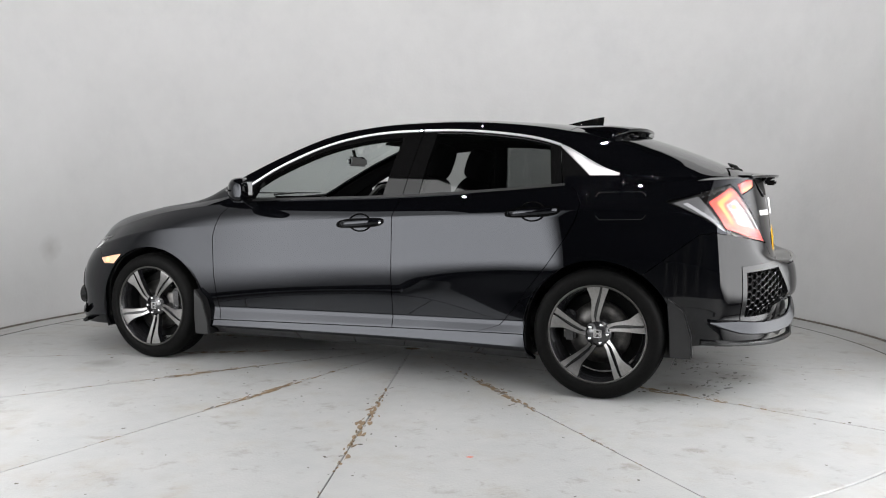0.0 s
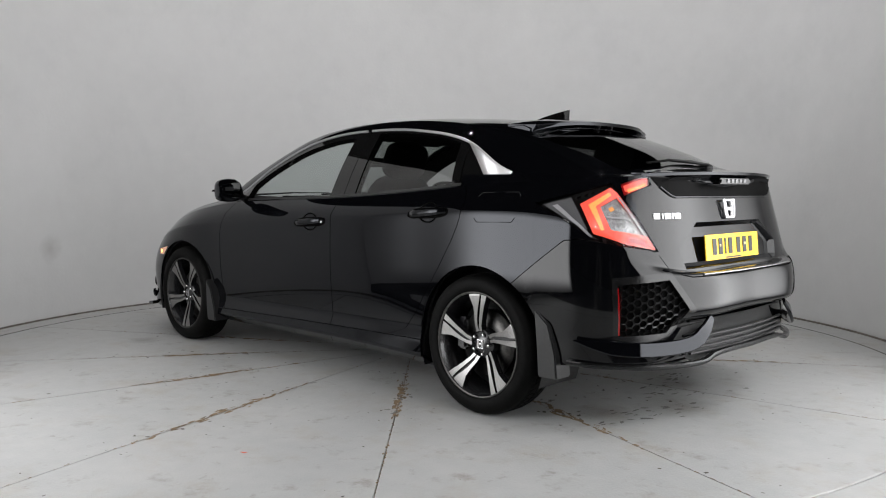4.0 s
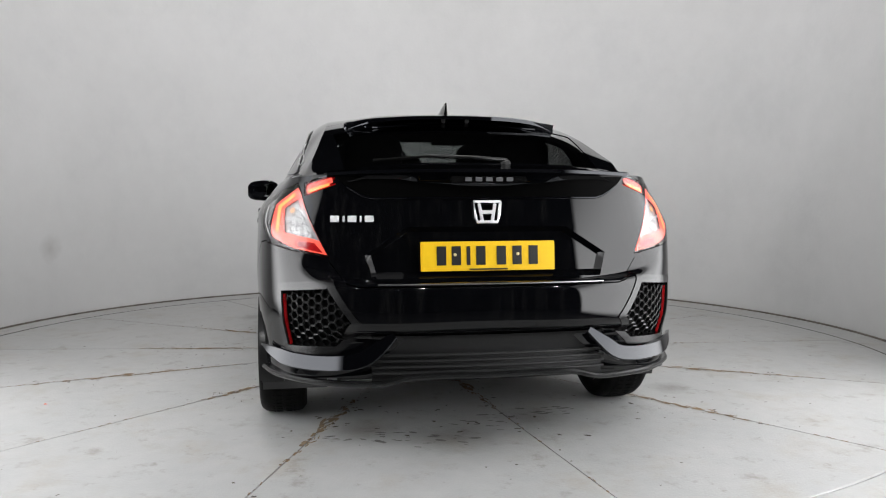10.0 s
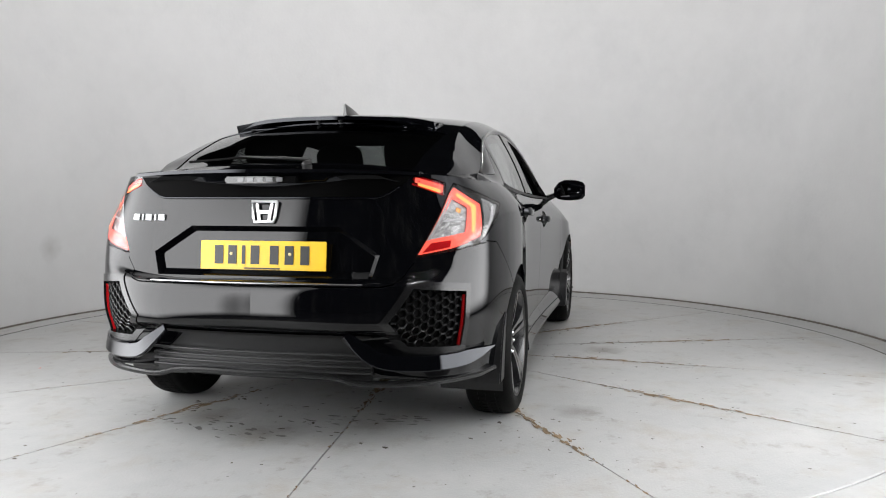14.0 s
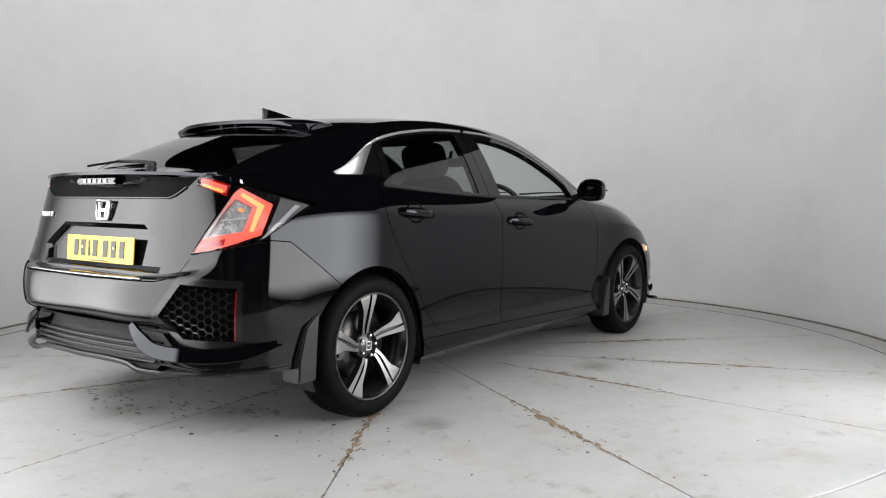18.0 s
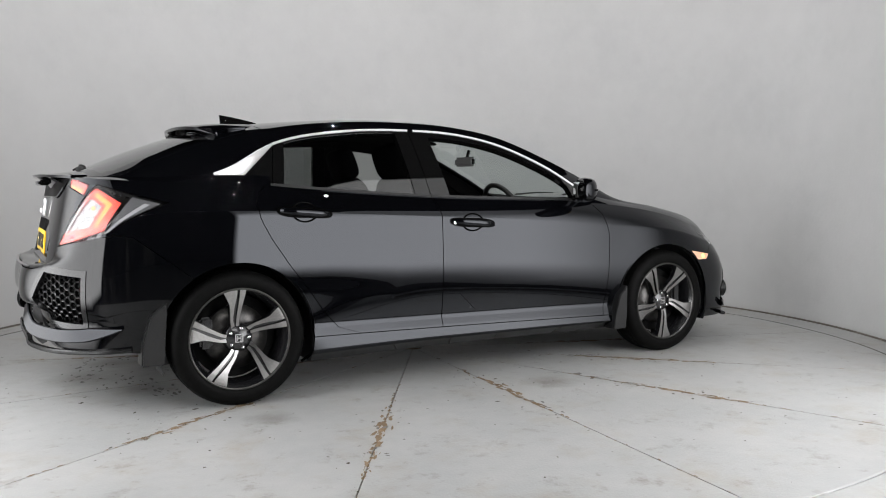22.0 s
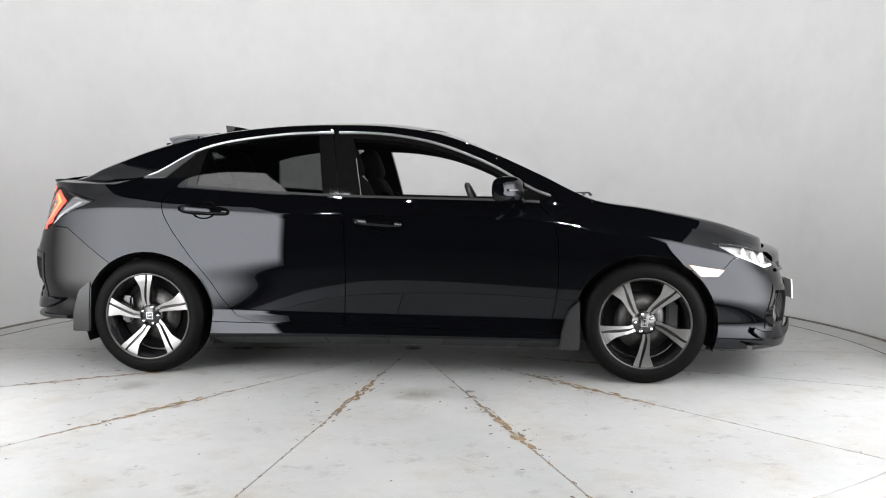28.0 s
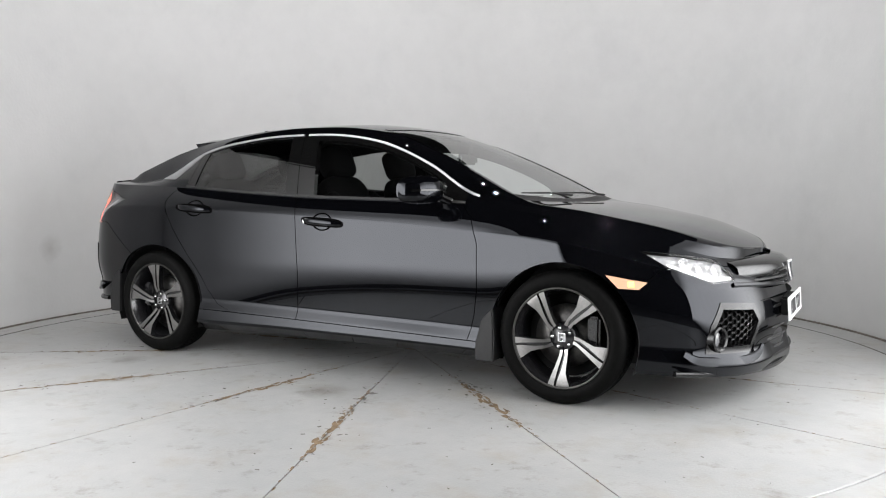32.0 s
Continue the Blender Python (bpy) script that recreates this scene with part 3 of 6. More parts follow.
RAIL_Z = [1.072, 1.066, 1.068, 1.135, 1.25, 1.325, 1.373, 1.385, 1.368, 1.325, 1.215, 1.10, 0.965, 0.91, 0.825, 0.705]
MID_X = [-2.055, -1.95, -1.70, -1.45, -1.20, -0.80, -0.35, 0.0, 0.22, 0.60, 0.95, 1.14, 1.22, 1.55, 1.85, 2.08, 2.15]
MID_Z = [1.075, 1.118, 1.225, 1.312, 1.362, 1.405, 1.425, 1.412, 1.375, 1.215, 1.04, 0.955, 0.945, 0.895, 0.825, 0.735, 0.69]


def upper_body():
    x = np.concatenate([np.linspace(TAIL_X, -1.9, 12), np.linspace(-1.9, 1.9, 130)[1:], np.linspace(1.9, NOSE_X, 18)[1:]])
    by, bz = belt_at(x)
    by[0] = by[-1] = 0
    dy, dz = np.minimum(spl(DLO_X, DLO_Y, x), by * 0.93), spl(DLO_X, DLO_Z, x)
    ry, rz = np.minimum(spl(RAIL_X, RAIL_Y, x), by * 0.86), spl(RAIL_X, RAIL_Z, x)
    mz = spl(MID_X, MID_Z, x)
    rows = []
    for t in np.linspace(0, 1, 13):  # side glass, slightly barrelled
        b = 0.014 * np.sin(math.pi * t) * np.clip((dz - bz) / 0.3, 0, 1)
        rows.append(np.stack([x, by + (dy - by) * t + b, bz + (dz - bz) * t], -1))
    for t in np.linspace(0, 1, 7)[1:]:
        rows.append(np.stack([x, dy + (ry - dy) * t, dz + (rz - dz) * t + 0.006 * np.sin(math.pi * t)], -1))
    for t in np.linspace(0, 1, 19)[1:]:
        c = 1 - (1 - t) ** 2.3
        rows.append(np.stack([x, ry * (1 - t), rz + (mz - rz) * c], -1))
    rows = np.array(rows)
    return rows[:13], rows[12:19], rows[18:]  # glass side, pillar and rail, roof and bonnet


# ---- cutting panels out of the body shells ----
from mathutils.bvhtree import BVHTree
from mathutils.interpolate import poly_3d_calc


class Shell:
    """A smooth body surface that panels are cut from and that lends them its normals."""

    def __init__(self, P):
        self.bm = grid_mesh(P)
        self.bm.normal_update()
        self.ref = self.bm.copy()
        self.ref.normal_update()
        self.ref.faces.ensure_lookup_table()
        self.tree = BVHTree.FromBMesh(self.ref)

    def normal(self, co):
        p, n, i, _ = self.tree.find_nearest(co)
        q = self.ref.faces[i]
        w = poly_3d_calc([v.co for v in q.verts], p)
        n = Vector((0, 0, 0))
        for v, k in zip(q.verts, w):
            n += v.normal * k
        return n.normalized()

    def drop(self, origin, way):
        p, n, i, d = self.tree.ray_cast(Vector(origin), Vector(way).normalized())
        return p


def panel(name, bm, shell, material, parent, depth=0.012, label="", both=True, lift=0.0):
    """A body panel with turned-in edges and the shell's normals, and its twin on the other side."""
    if not bm.faces:
        bm.free()
        return []
    nor = {v: shell.normal(v.co) for v in bm.verts}
    if lift:
        for v in bm.verts:
            v.co += nor[v] * lift
    flat = set()
    if depth:
        edges = [e for e in bm.edges if len(e.link_faces) == 1]
        made = {}
        for e in edges:
            for v in e.verts:
                if v not in made:
                    a = bm.verts.new(v.co)
                    b = bm.verts.new(v.co - nor[v] * depth)
                    made[v] = (a, b)
        for e in edges:
            a, b = e.verts
            if e.link_loops[0].vert is not a:
                a, b = b, a
            flat.add(bm.faces.new((made[b][0], made[a][0], made[a][1], made[b][1])))
    bm.normal_update()
    got = []
    for side in ((1, -1) if both else (1,)):
        me = bpy.data.meshes.new(name)
        vs = list(bm.verts)
        ix = {v: i for i, v in enumerate(vs)}
        fs, ns = [], []
        for q in bm.faces:
            loop = list(q.verts) if side > 0 else list(q.verts)[::-1]
            fs.append([ix[v] for v in loop])
            for v in loop:
                n = q.normal if q in flat else nor.get(v, q.normal)
                ns.append((n.x, n.y * side, n.z))
        me.from_pydata([(v.co.x, v.co.y * side, v.co.z) for v in vs], [], fs)
        me.shade_smooth()
        me.normals_split_custom_set(ns)
        me.materials.append(material)
        ob = new(name, me)
        ob.parent = parent
        tagged(ob, label)
        got.append(ob)
    bm.free()
    return got


def line(pts):
    xs, ys = [p[0] for p in pts], [p[1] for p in pts]
    return lambda v: float(np.interp(v, xs, ys))


def inside(poly, u, v):
    hit = False
    for (x0, y0), (x1, y1) in zip(poly, poly[1:] + poly[:1]):
        if (y0 > v) != (y1 > v) and u < (x1 - x0) * (v - y0) / (y1 - y0) + x0:
            hit = not hit
    return hit


def grow(poly, d):
    """The polygon moved outwards by d (inwards where d is negative)."""
    n, out = len(poly), []
    area = sum(a[0] * b[1] - b[0] * a[1] for a, b in zip(poly, poly[1:] + poly[:1]))
    k = d if area > 0 else -d
    for i in range(n):
        p, q, r = Vector(poly[i - 1]), Vector(poly[i]), Vector(poly[(i + 1) % n])
        a, b = (q - p).normalized(), (r - q).normalized()
        m = Vector((a.y, -a.x)) + Vector((b.y, -b.x))
        m = m / max(m.length_squared, 0.3) * 2
        out.append((q.x + m.x * k, q.y + m.y * k))
    return out


def carve(bm, poly, uv, zone):
    """Cuts the surface along a polygon drawn in the coordinates that uv gives."""
    us, vs = [p[0] for p in poly], [p[1] for p in poly]
    u0, u1, v0, v1 = min(us) - 0.04, max(us) + 0.04, min(vs) - 0.04, max(vs) + 0.04

    def near(c):
        if not zone(c):
            return False
        u, v = uv(c)
        return u0 < u < u1 and v0 < v < v1
    for (x0, y0), (x1, y1) in zip(poly, poly[1:] + poly[:1]):
        ln = math.hypot(x1 - x0, y1 - y0)
        cut(bm, lambda c: ((uv(c)[0] - x0) * (y1 - y0) - (uv(c)[1] - y0) * (x1 - x0)) / ln, near)


def seam(bm, f, zone, w=0.0022):
    cut(bm, lambda c: f(c) - w, zone)
    cut(bm, lambda c: f(c) + w, zone)


# panel joints in side view
WHEEL_X, WHEEL_R = 1.3485, 0.318
door_front = line([(0.20, 0.84), (0.26, 0.85), (0.40, 0.885), (0.52, 0.90), (0.75, 0.90), (0.87, 0.86), (0.935, 0.80), (1.0, 0.78)])
door_mid = line([(0.2, -0.25), (0.28, -0.25), (0.54, -0.24), (0.88, -0.25), (0.98, -0.283), (1.34, -0.346)])
door_rear = line([(0.27, -0.66), (0.292, -0.73), (0.33, -0.85), (0.42, -0.93), (0.51, -0.99), (0.65, -1.10), (0.78, -1.19), (0.87, -1.24), (0.95, -1.26), (1.0, -1.235), (1.06, -1.165)])
sill_top = lambda x: 0.29 - (x + 0.71) * 0.018
bumper_side = line([(-2.4, 0.81), (-1.90, 0.815), (-1.81, 0.806), (-1.57, 0.622), (-1.4, 0.50)])
bumper_back = line([(0.0, 0.655), (0.50, 0.657), (0.545, 0.668), (0.61, 0.757), (0.66, 0.775), (0.80, 0.806), (0.9, 0.81)])
nose_side = line([(1.3, 0.52), (1.56, 0.60), (1.735, 0.595), (1.80, 0.655), (1.86, 0.66), (2.3, 0.66)])


def bumper_top(c):
    return c.z - (bumper_back(c.y) if c.x < -1.9 else bumper_side(c.x))


def arch(c, x=None):
    wx = WHEEL_X if c.x > 0 else -WHEEL_X
    # slightly flattened round opening
    return math.hypot((c.x - wx) * 0.985, c.z - 0.315) - 0.362


REAR_UV = lambda c: (c.x + abs(c.y), c.z)
FRONT_UV = lambda c: (c.x - abs(c.y), c.z)
TAIL_LAMP = [(-0.812, 0.957), (-1.222, 1.036), (-1.262, 1.008), (-1.487, 0.763), (-1.30, 0.785), (-1.135, 0.805)]
TAIL_RED = [(-1.045, 0.957), (-1.22, 1.022), (-1.258, 1.0), (-1.478, 0.770), (-1.302, 0.794), (-1.105, 0.836)]
TAIL_CLEAR = [(-1.155, 0.945), (-1.25, 0.980), (-1.315, 0.921), (-1.41, 0.826), (-1.208, 0.852)]
TAIL_INNER = [(-1.278, 1.036), (-1.445, 1.072), (-1.462, 1.033), (-1.297, 0.990)]
HEX_REAR = [(-1.205, 0.660), (-1.55, 0.680), (-1.715, 0.525), (-1.55, 0.400), (-1.225, 0.392)]
HEAD_LAMP = [(0.90, 0.735), (1.136, 0.720), (1.40, 0.692), (1.508, 0.628), (1.495, 0.600), (1.312, 0.592), (1.029, 0.664)]
HEX_FRONT = [(1.339, 0.510), (1.638, 0.495), (1.724, 0.415), (1.619, 0.275), (1.235, 0.282), (1.262, 0.405)]
PLATE_DENT = [(-0.47, 0.768), (-0.31, 0.872), (0.31, 0.872), (0.47, 0.768), (0.445, 0.68), (-0.445, 0.68)]


def on_rear(shell, u, z, inset=0.0):
    p = shell.drop((u / 2 - 2, u / 2 + 2, z), (1, -1, 0))
    return p + Vector((0.7071, -0.7071, 0)) * inset if p else None


def on_front(shell, u, z, inset=0.0):
    p = shell.drop((u / 2 + 2, -u / 2 + 2, z), (-1, -1, 0))
    return p + Vector((-0.7071, -0.7071, 0)) * inset if p else None


def on_side(shell, x, z, inset=0.0):
    p = shell.drop((x, 3, z), (0, -1, 0))
    return p + Vector((0, -inset, 0)) if p else None


def ribbon(pts, width, thick, up=Vector((0, 0, 1)), out=None):
    """A flat bar along points: width along up, thickness outwards."""
    bm = bmesh.new()
    pts = [Vector(p) for p in pts]
    rings = []
    for i, p in enumerate(pts):
        d = (pts[min(i + 1, len(pts) - 1)] - pts[max(i - 1, 0)]).normalized()
        o = (out[i] if isinstance(out, list) else out) if out is not None else d.cross(up)
        o = (o - d * o.dot(d)).normalized()
        u = o.cross(d).normalized()
        w = width[i] if isinstance(width, list) else width
        b = min(thick, w) * 0.3
        prof = [(-w / 2, 0), (-w / 2, thick - b), (-w / 2 + b, thick), (w / 2 - b, thick), (w / 2, thick - b), (w / 2, 0)]
        rings.append([bm.verts.new(p + u * a + o * t) for a, t in prof])
    for a, b in zip(rings, rings[1:]):
        for k in range(6):
            j = (k + 1) % 6
            bm.faces.new((a[k], b[k], b[j], a[j]))
    bm.faces.new(rings[0])
    bm.faces.new(rings[-1][::-1])
    bmesh.ops.recalc_face_normals(bm, faces=bm.faces[:])
    return bm


def pair(name, bm, material, parent, label="", smooth=True, angle=35):
    """A part and its twin on the other side of the car."""
    twin = mirrored(bm)
    a = part(name, bm, material, parent, label, smooth, angle)
    b = part(name, twin, material, parent, label, smooth, angle)
    return a, b


def hex_grille(shell, place, poly, cell, name, parents, depth=0.02):
    """Honeycomb of raised rims over a dark backing, inside a polygon."""
    us, vs = [p[0] for p in poly], [p[1] for p in poly]
    bm = bmesh.new()
    w, h = cell
    back = bmesh.new()
    ring = [place(shell, u, v, depth + 0.012) for u, v in poly]
    if all(ring):
        cen = sum(ring, Vector()) / len(ring)
        cv = back.verts.new(cen)
        rv = [back.verts.new(p) for p in ring]
        for a, b in zip(rv, rv[1:] + rv[:1]):
            back.faces.new((cv, a, b))
    j = 0
    v = min(vs)
    while v < max(vs) + h:
        u = min(us) + (w * 0.75 if j % 2 else 0)
        while u < max(us) + w:
            if inside(poly, u, v):
                cor, cin = [], []
                ok = True
                for k in range(6):
                    a = math.pi / 3 * k
                    du, dv = math.cos(a) * w / 2, math.sin(a) * h / 2 / 0.866
                    o = place(shell, u + du, v + dv, depth)
                    i = place(shell, u + du * 0.8, v + dv * 0.76, depth - 0.004)
                    i2 = place(shell, u + du * 0.74, v + dv * 0.66, depth + 0.012)
                    if not (o and i and i2):
                        ok = False
                        break
                    cor.append(o), cin.append((i, i2))
                if ok and sum(inside(poly, u + math.cos(math.pi / 3 * k) * w / 2, v + math.sin(math.pi / 3 * k) * h / 1.732) for k in range(6)) >= 3:
                    A = [bm.verts.new(p) for p in cor]
                    B = [bm.verts.new(p[0]) for p in cin]
                    C = [bm.verts.new(p[1]) for p in cin]
                    for k in range(6):
                        m = (k + 1) % 6
                        bm.faces.new((A[k], A[m], B[m], B[k]))
                        bm.faces.new((B[k], B[m], C[m], C[k]))
            u += w * 1.5
        v += h / 2
        j += 1
    bmesh.ops.recalc_face_normals(bm, faces=bm.faces[:])
    for side, par in zip((1, -1), parents):
        part("honeycomb", bm.copy() if side > 0 else mirrored(bm), DARK_SATIN, par, smooth=False)
        part("backing", back.copy() if side > 0 else mirrored(back), SEAM, par, smooth=False)
    bm.free(), back.free()


# ---- the car ----
def body(root):
    side, glass_side, rail, top = Shell(lower_body()), *[Shell(p) for p in upper_body()]
    bm = side.bm
    # dent for the number plate
    carve(bm, PLATE_DENT, lambda c: (c.y, c.z), lambda c: c.x < -1.9)
    inner = grow(PLATE_DENT, -0.022)
    carve(bm, inner, lambda c: (c.y, c.z), lambda c: c.x < -1.9)
    dent_edges = list(zip(PLATE_DENT, PLATE_DENT[1:] + PLATE_DENT[:1]))
    cut(bm, arch, lambda c: abs(abs(c.x) - WHEEL_X) < 0.45 and c.z < 0.75)
    seam(bm, lambda c: c.x - door_front(c.z), lambda c: 0.7 < c.x < 1.0)
    seam(bm, lambda c: c.x - door_mid(c.z), lambda c: -0.35 < c.x < -0.15)
    seam(bm, lambda c: c.x - door_rear(c.z), lambda c: -1.35 < c.x < -0.6)
    seam(bm, lambda c: c.z - sill_top(c.x), lambda c: -1.1 < c.x < 1.1 and 0.2 < c.z < 0.36)
    seam(bm, bumper_top, lambda c: c.x < -1.45 and 0.5 < c.z < 0.9)
    seam(bm, lambda c: c.z - nose_side(c.x), lambda c: c.x > 1.5 and 0.5 < c.z < 0.75)
    for poly, uv, zone in ((grow(TAIL_LAMP, 0.003), REAR_UV, lambda c: c.x < -1.6 and c.y > 0.4), (grow(TAIL_INNER, 0.003), REAR_UV, lambda c: c.x < -1.6 and c.y > 0.4),
                           (HEX_REAR, REAR_UV, lambda c: c.x < -1.8 and c.y > 0.3), (grow(HEAD_LAMP, 0.002), FRONT_UV, lambda c: c.x > 1.5 and c.y > 0.3),
                           (HEX_FRONT, FRONT_UV, lambda c: c.x > 1.7 and c.y > 0.3)):
        carve(bm, poly, uv, zone)
    tl, ti, hr, hl, hf = grow(TAIL_LAMP, 0.003), grow(TAIL_INNER, 0.003), HEX_REAR, grow(HEAD_LAMP, 0.002), HEX_FRONT

    def kind(c):
        g = 0.0022
        if abs(abs(c.x) - WHEEL_X) < 0.42 and arch(c) < 0:
            return None
        if c.x < -1.6:
            u = REAR_UV(c)
            if inside(tl, *u) or (inside(ti, *u) and c.y > 0.4) or (c.y > 0.3 and inside(hr, *u)):
                return None
        if c.x > 1.5:
            u = FRONT_UV(c)
            if inside(hl, *u) or (c.y > 0.3 and inside(hf, *u)):
                return None
        if -1.0 < c.x < 1.02 and c.z < sill_top(c.x) + g:
            return "side_skirt" if c.z < sill_top(c.x) - g else None
        d = c.x - door_front(c.z)
        if abs(d) < g and 0.7 < c.x < 1.0:
            return None
        if d > 0:
            if c.x > 1.35:
                n = c.z - nose_side(c.x)
                if abs(n) < g and c.x > 1.5:
                    return None
                if n < 0:
                    return "front_bumper"
            return "front_wing"
        d = c.x - door_mid(c.z)
        if abs(d) < g:
            return None
        if d > 0:
            return "front_door"
        d = c.x - door_rear(c.z)
        if abs(d) < g and c.x > -1.35:
            return None
        if d > 0:
            return "rear_door"
        if c.x < -1.45:
            b = bumper_top(c)
            if abs(b) < g:
                return None
            if b < 0:
                return "rear_bumper"
            if c.x < -1.95 and c.y < 0.66:
                return "tailgate"
        return "rear_quarter"

    for name in ("side_skirt", "front_bumper", "front_wing", "front_door", "rear_door", "rear_bumper", "tailgate", "rear_quarter"):
        b = take(bm, lambda c: kind(c) == name)
        if name == "tailgate":
            for v in b.verts:
                if inside(PLATE_DENT, v.co.y + 1e-4, v.co.z):
                    d = min(abs((v.co.y - a[0]) * (b[1] - a[1]) - (v.co.z - a[1]) * (b[0] - a[0])) / math.hypot(b[0] - a[0], b[1] - a[1]) for a, b in dent_edges)
                    v.co.x += 0.028 * min(1.0, d / 0.022)
            bmesh.ops.remove_doubles(b, verts=b.verts[:], dist=1e-5)
            twin = mirrored(b)
            for q in (b, twin):
                part("tailgate_lower", q, TAIL_PAINT, root, "glossy black lower tailgate", angle=14)
            continue
        panel(name, b, side, TAIL_PAINT if name == "rear_bumper" else PAINT, root, 0.014)
    # dark lining behind the gaps
    lining = take(bm, lambda c: not (abs(abs(c.x) - WHEEL_X) < 0.42 and arch(c) < 0.0) and c.z > 0.22 and not (c.x < -1.95 and c.y < 0.6 and c.z > 0.64))
    for v in lining.verts:
        v.co -= side.normal(v.co) * 0.03
    pair("inner_lining", lining, SEAM, root)
    upper(root, glass_side, rail, top)
    return side, glass_side, rail, top


win_low = lambda x: float(np.interp(x, *BELT)) + 0.018
win_high = lambda x: float(spl(DLO_X, DLO_Z, x))
BELT = (np.linspace(-1.6, 1.2, 60), belt_at(np.linspace(-1.6, 1.2, 60))[1])


def upper(root, gs, rail, top):
    bm = gs.bm
    lean = lambda c, x0, x1: c.x - (x0 + (x1 - x0) * (c.z - 0.98) / 0.35)  # upright joints that lean back towards the roof
    cut(bm, lambda c: c.x - 0.80, lambda c: 0.7 < c.x < 0.9)
    cut(bm, lambda c: c.x + 1.42, lambda c: -1.5 < c.x < -1.3)
    cut(bm, lambda c: c.z - (win_low(c.x) - 0.012), lambda c: -1.5 < c.x < 0.85)
    cut(bm, lambda c: c.z - win_low(c.x), lambda c: -1.5 < c.x < 0.85)
    cut(bm, lambda c: c.z - (win_high(c.x) - 0.014), lambda c: -1.2 < c.x < 0.85)
    cut(bm, lambda c: c.z - (win_high(c.x) - 0.034), lambda c: -0.3 < c.x < 0.85)
    seam(bm, lambda c: lean(c, -0.283, -0.346), lambda c: -0.5 < c.x < -0.1, 0.002)
    seam(bm, lambda c: lean(c, -1.165, -1.10), lambda c: -1.3 < c.x < -0.95, 0.002)
    cut(bm, lambda c: lean(c, -0.375, -0.43), lambda c: -0.6 < c.x < -0.2)
    cut(bm, lambda c: lean(c, -0.165, -0.235), lambda c: -0.4 < c.x < 0.0)
    cut(bm, lambda c: lean(c, -1.105, -1.048), lambda c: -1.2 < c.x < -0.8)
    cut(bm, lambda c: lean(c, -1.396, -1.011), lambda c: -1.45 < c.x < -1.0)
    cut(bm, lambda c: c.z - 1.083, lambda c: c.x < -1.1 and c.x > -1.5)
    cut(bm, lambda c: lean(c, 0.68, 0.60), lambda c: 0.5 < c.x < 0.8)

    def kind(c):
        if c.x > 0.80 or c.x < -1.42:
            return "shoulder"
        lo, hi = win_low(c.x), win_high(c.x)
        if c.z < lo - 0.012:
            return "shoulder"
        if abs(lean(c, -0.283, -0.346)) < 0.002 or abs(lean(c, -1.165, -1.10)) < 0.002:
            return None
        if lean(c, -1.396, -1.011) < 0 and c.x < -1.0 and c.z > 1.083:
            return "quarter_chrome"
        if c.x < -1.165 and c.z < 1.083:
            return "shoulder"
        if c.z < lo:
            return "belt_strip"
        if lean(c, -1.165, -1.10) < 0:
            return "quarter_light"
        if lean(c, -1.105, -1.048) < 0:
            return "rear_door_frame"
        if lean(c, -0.375, -0.43) < 0:
            return "rear_door_frame" if c.z > hi - 0.014 else "rear_door_window"
        if lean(c, -0.283, -0.346) < 0:
            return "rear_door_frame"
        if lean(c, -0.165, -0.235) < 0 or lean(c, 0.68, 0.60) > 0 or c.z > hi - 0.034:
            return "front_door_frame"
        return None  # the front windows are wound down

    mats = {"shoulder": PAINT, "quarter_chrome": BRIGHT_TRIM, "belt_strip": MATTE, "quarter_light": GLOSS, "rear_door_frame": GLOSS, "rear_door_window": PRIVACY, "front_door_frame": GLOSS}
    labels = {"quarter_chrome": "bright chrome quarter trim", "rear_door_window": "dark privacy glass"}
    for name in mats:
        lift = {"quarter_chrome": 0.003, "belt_strip": 0.003, "rear_door_window": -0.004, "quarter_light": -0.001}.get(name, 0.0)
        b = take(bm, lambda c: kind(c) == name)
        if name != "rear_door_window":
            inner = b.copy()
            for v in inner.verts:
                v.co -= gs.normal(v.co) * 0.035
            pair("inner_trim", inner, INTERIOR, root)
        for ob in panel(name, b, gs, mats[name], root, 0.0 if name == "rear_door_window" else 0.03 if "frame" in name else 0.012, labels.get(name, ""), lift=lift):
            if name == "rear_door_window":
                ob.visible_shadow = False
    # rails, pillars, roof, bonnet and tailgate
    bm = rail.bm
    hatch = lambda c: c.x + 1.14
    seam(bm, lambda c: c.x - 1.08, lambda c: 1.0 < c.x < 1.2)
    b = take(bm, lambda c: c.x < 1.08 - 0.002)
    inner = b.copy()
    for v in inner.verts:
        v.co -= rail.normal(v.co) * 0.045
    pair("inner_pillar", inner, INTERIOR, root)
    panel("roof_side", b, rail, PAINT, root, 0.01)
    panel("bonnet_edge", take(bm, lambda c: c.x > 1.08 + 0.002), rail, PAINT, root, 0.01)
    bm = top.bm
    base = lambda c: c.x - (1.105 - 0.10 * (c.y / 0.7) ** 2)
    bonnet = lambda c: c.x - (1.185 - 0.10 * (c.y / 0.7) ** 2)
    crown = lambda c: c.x - (0.245 - 0.10 * (c.y / 0.55) ** 2)
    edge = lambda c: c.y - (float(spl(RAIL_X, RAIL_Y, c.x)) - 0.028)
    back_top = lambda c: c.x + 1.40
    back_low = lambda c: c.x + 1.945 - 0.05 * (c.y / 0.5) ** 2
    cut(bm, base, lambda c: 0.8 < c.x < 1.3)
    seam(bm, bonnet, lambda c: 0.9 < c.x < 1.4)
    cut(bm, crown, lambda c: 0.0 < c.x < 0.5)
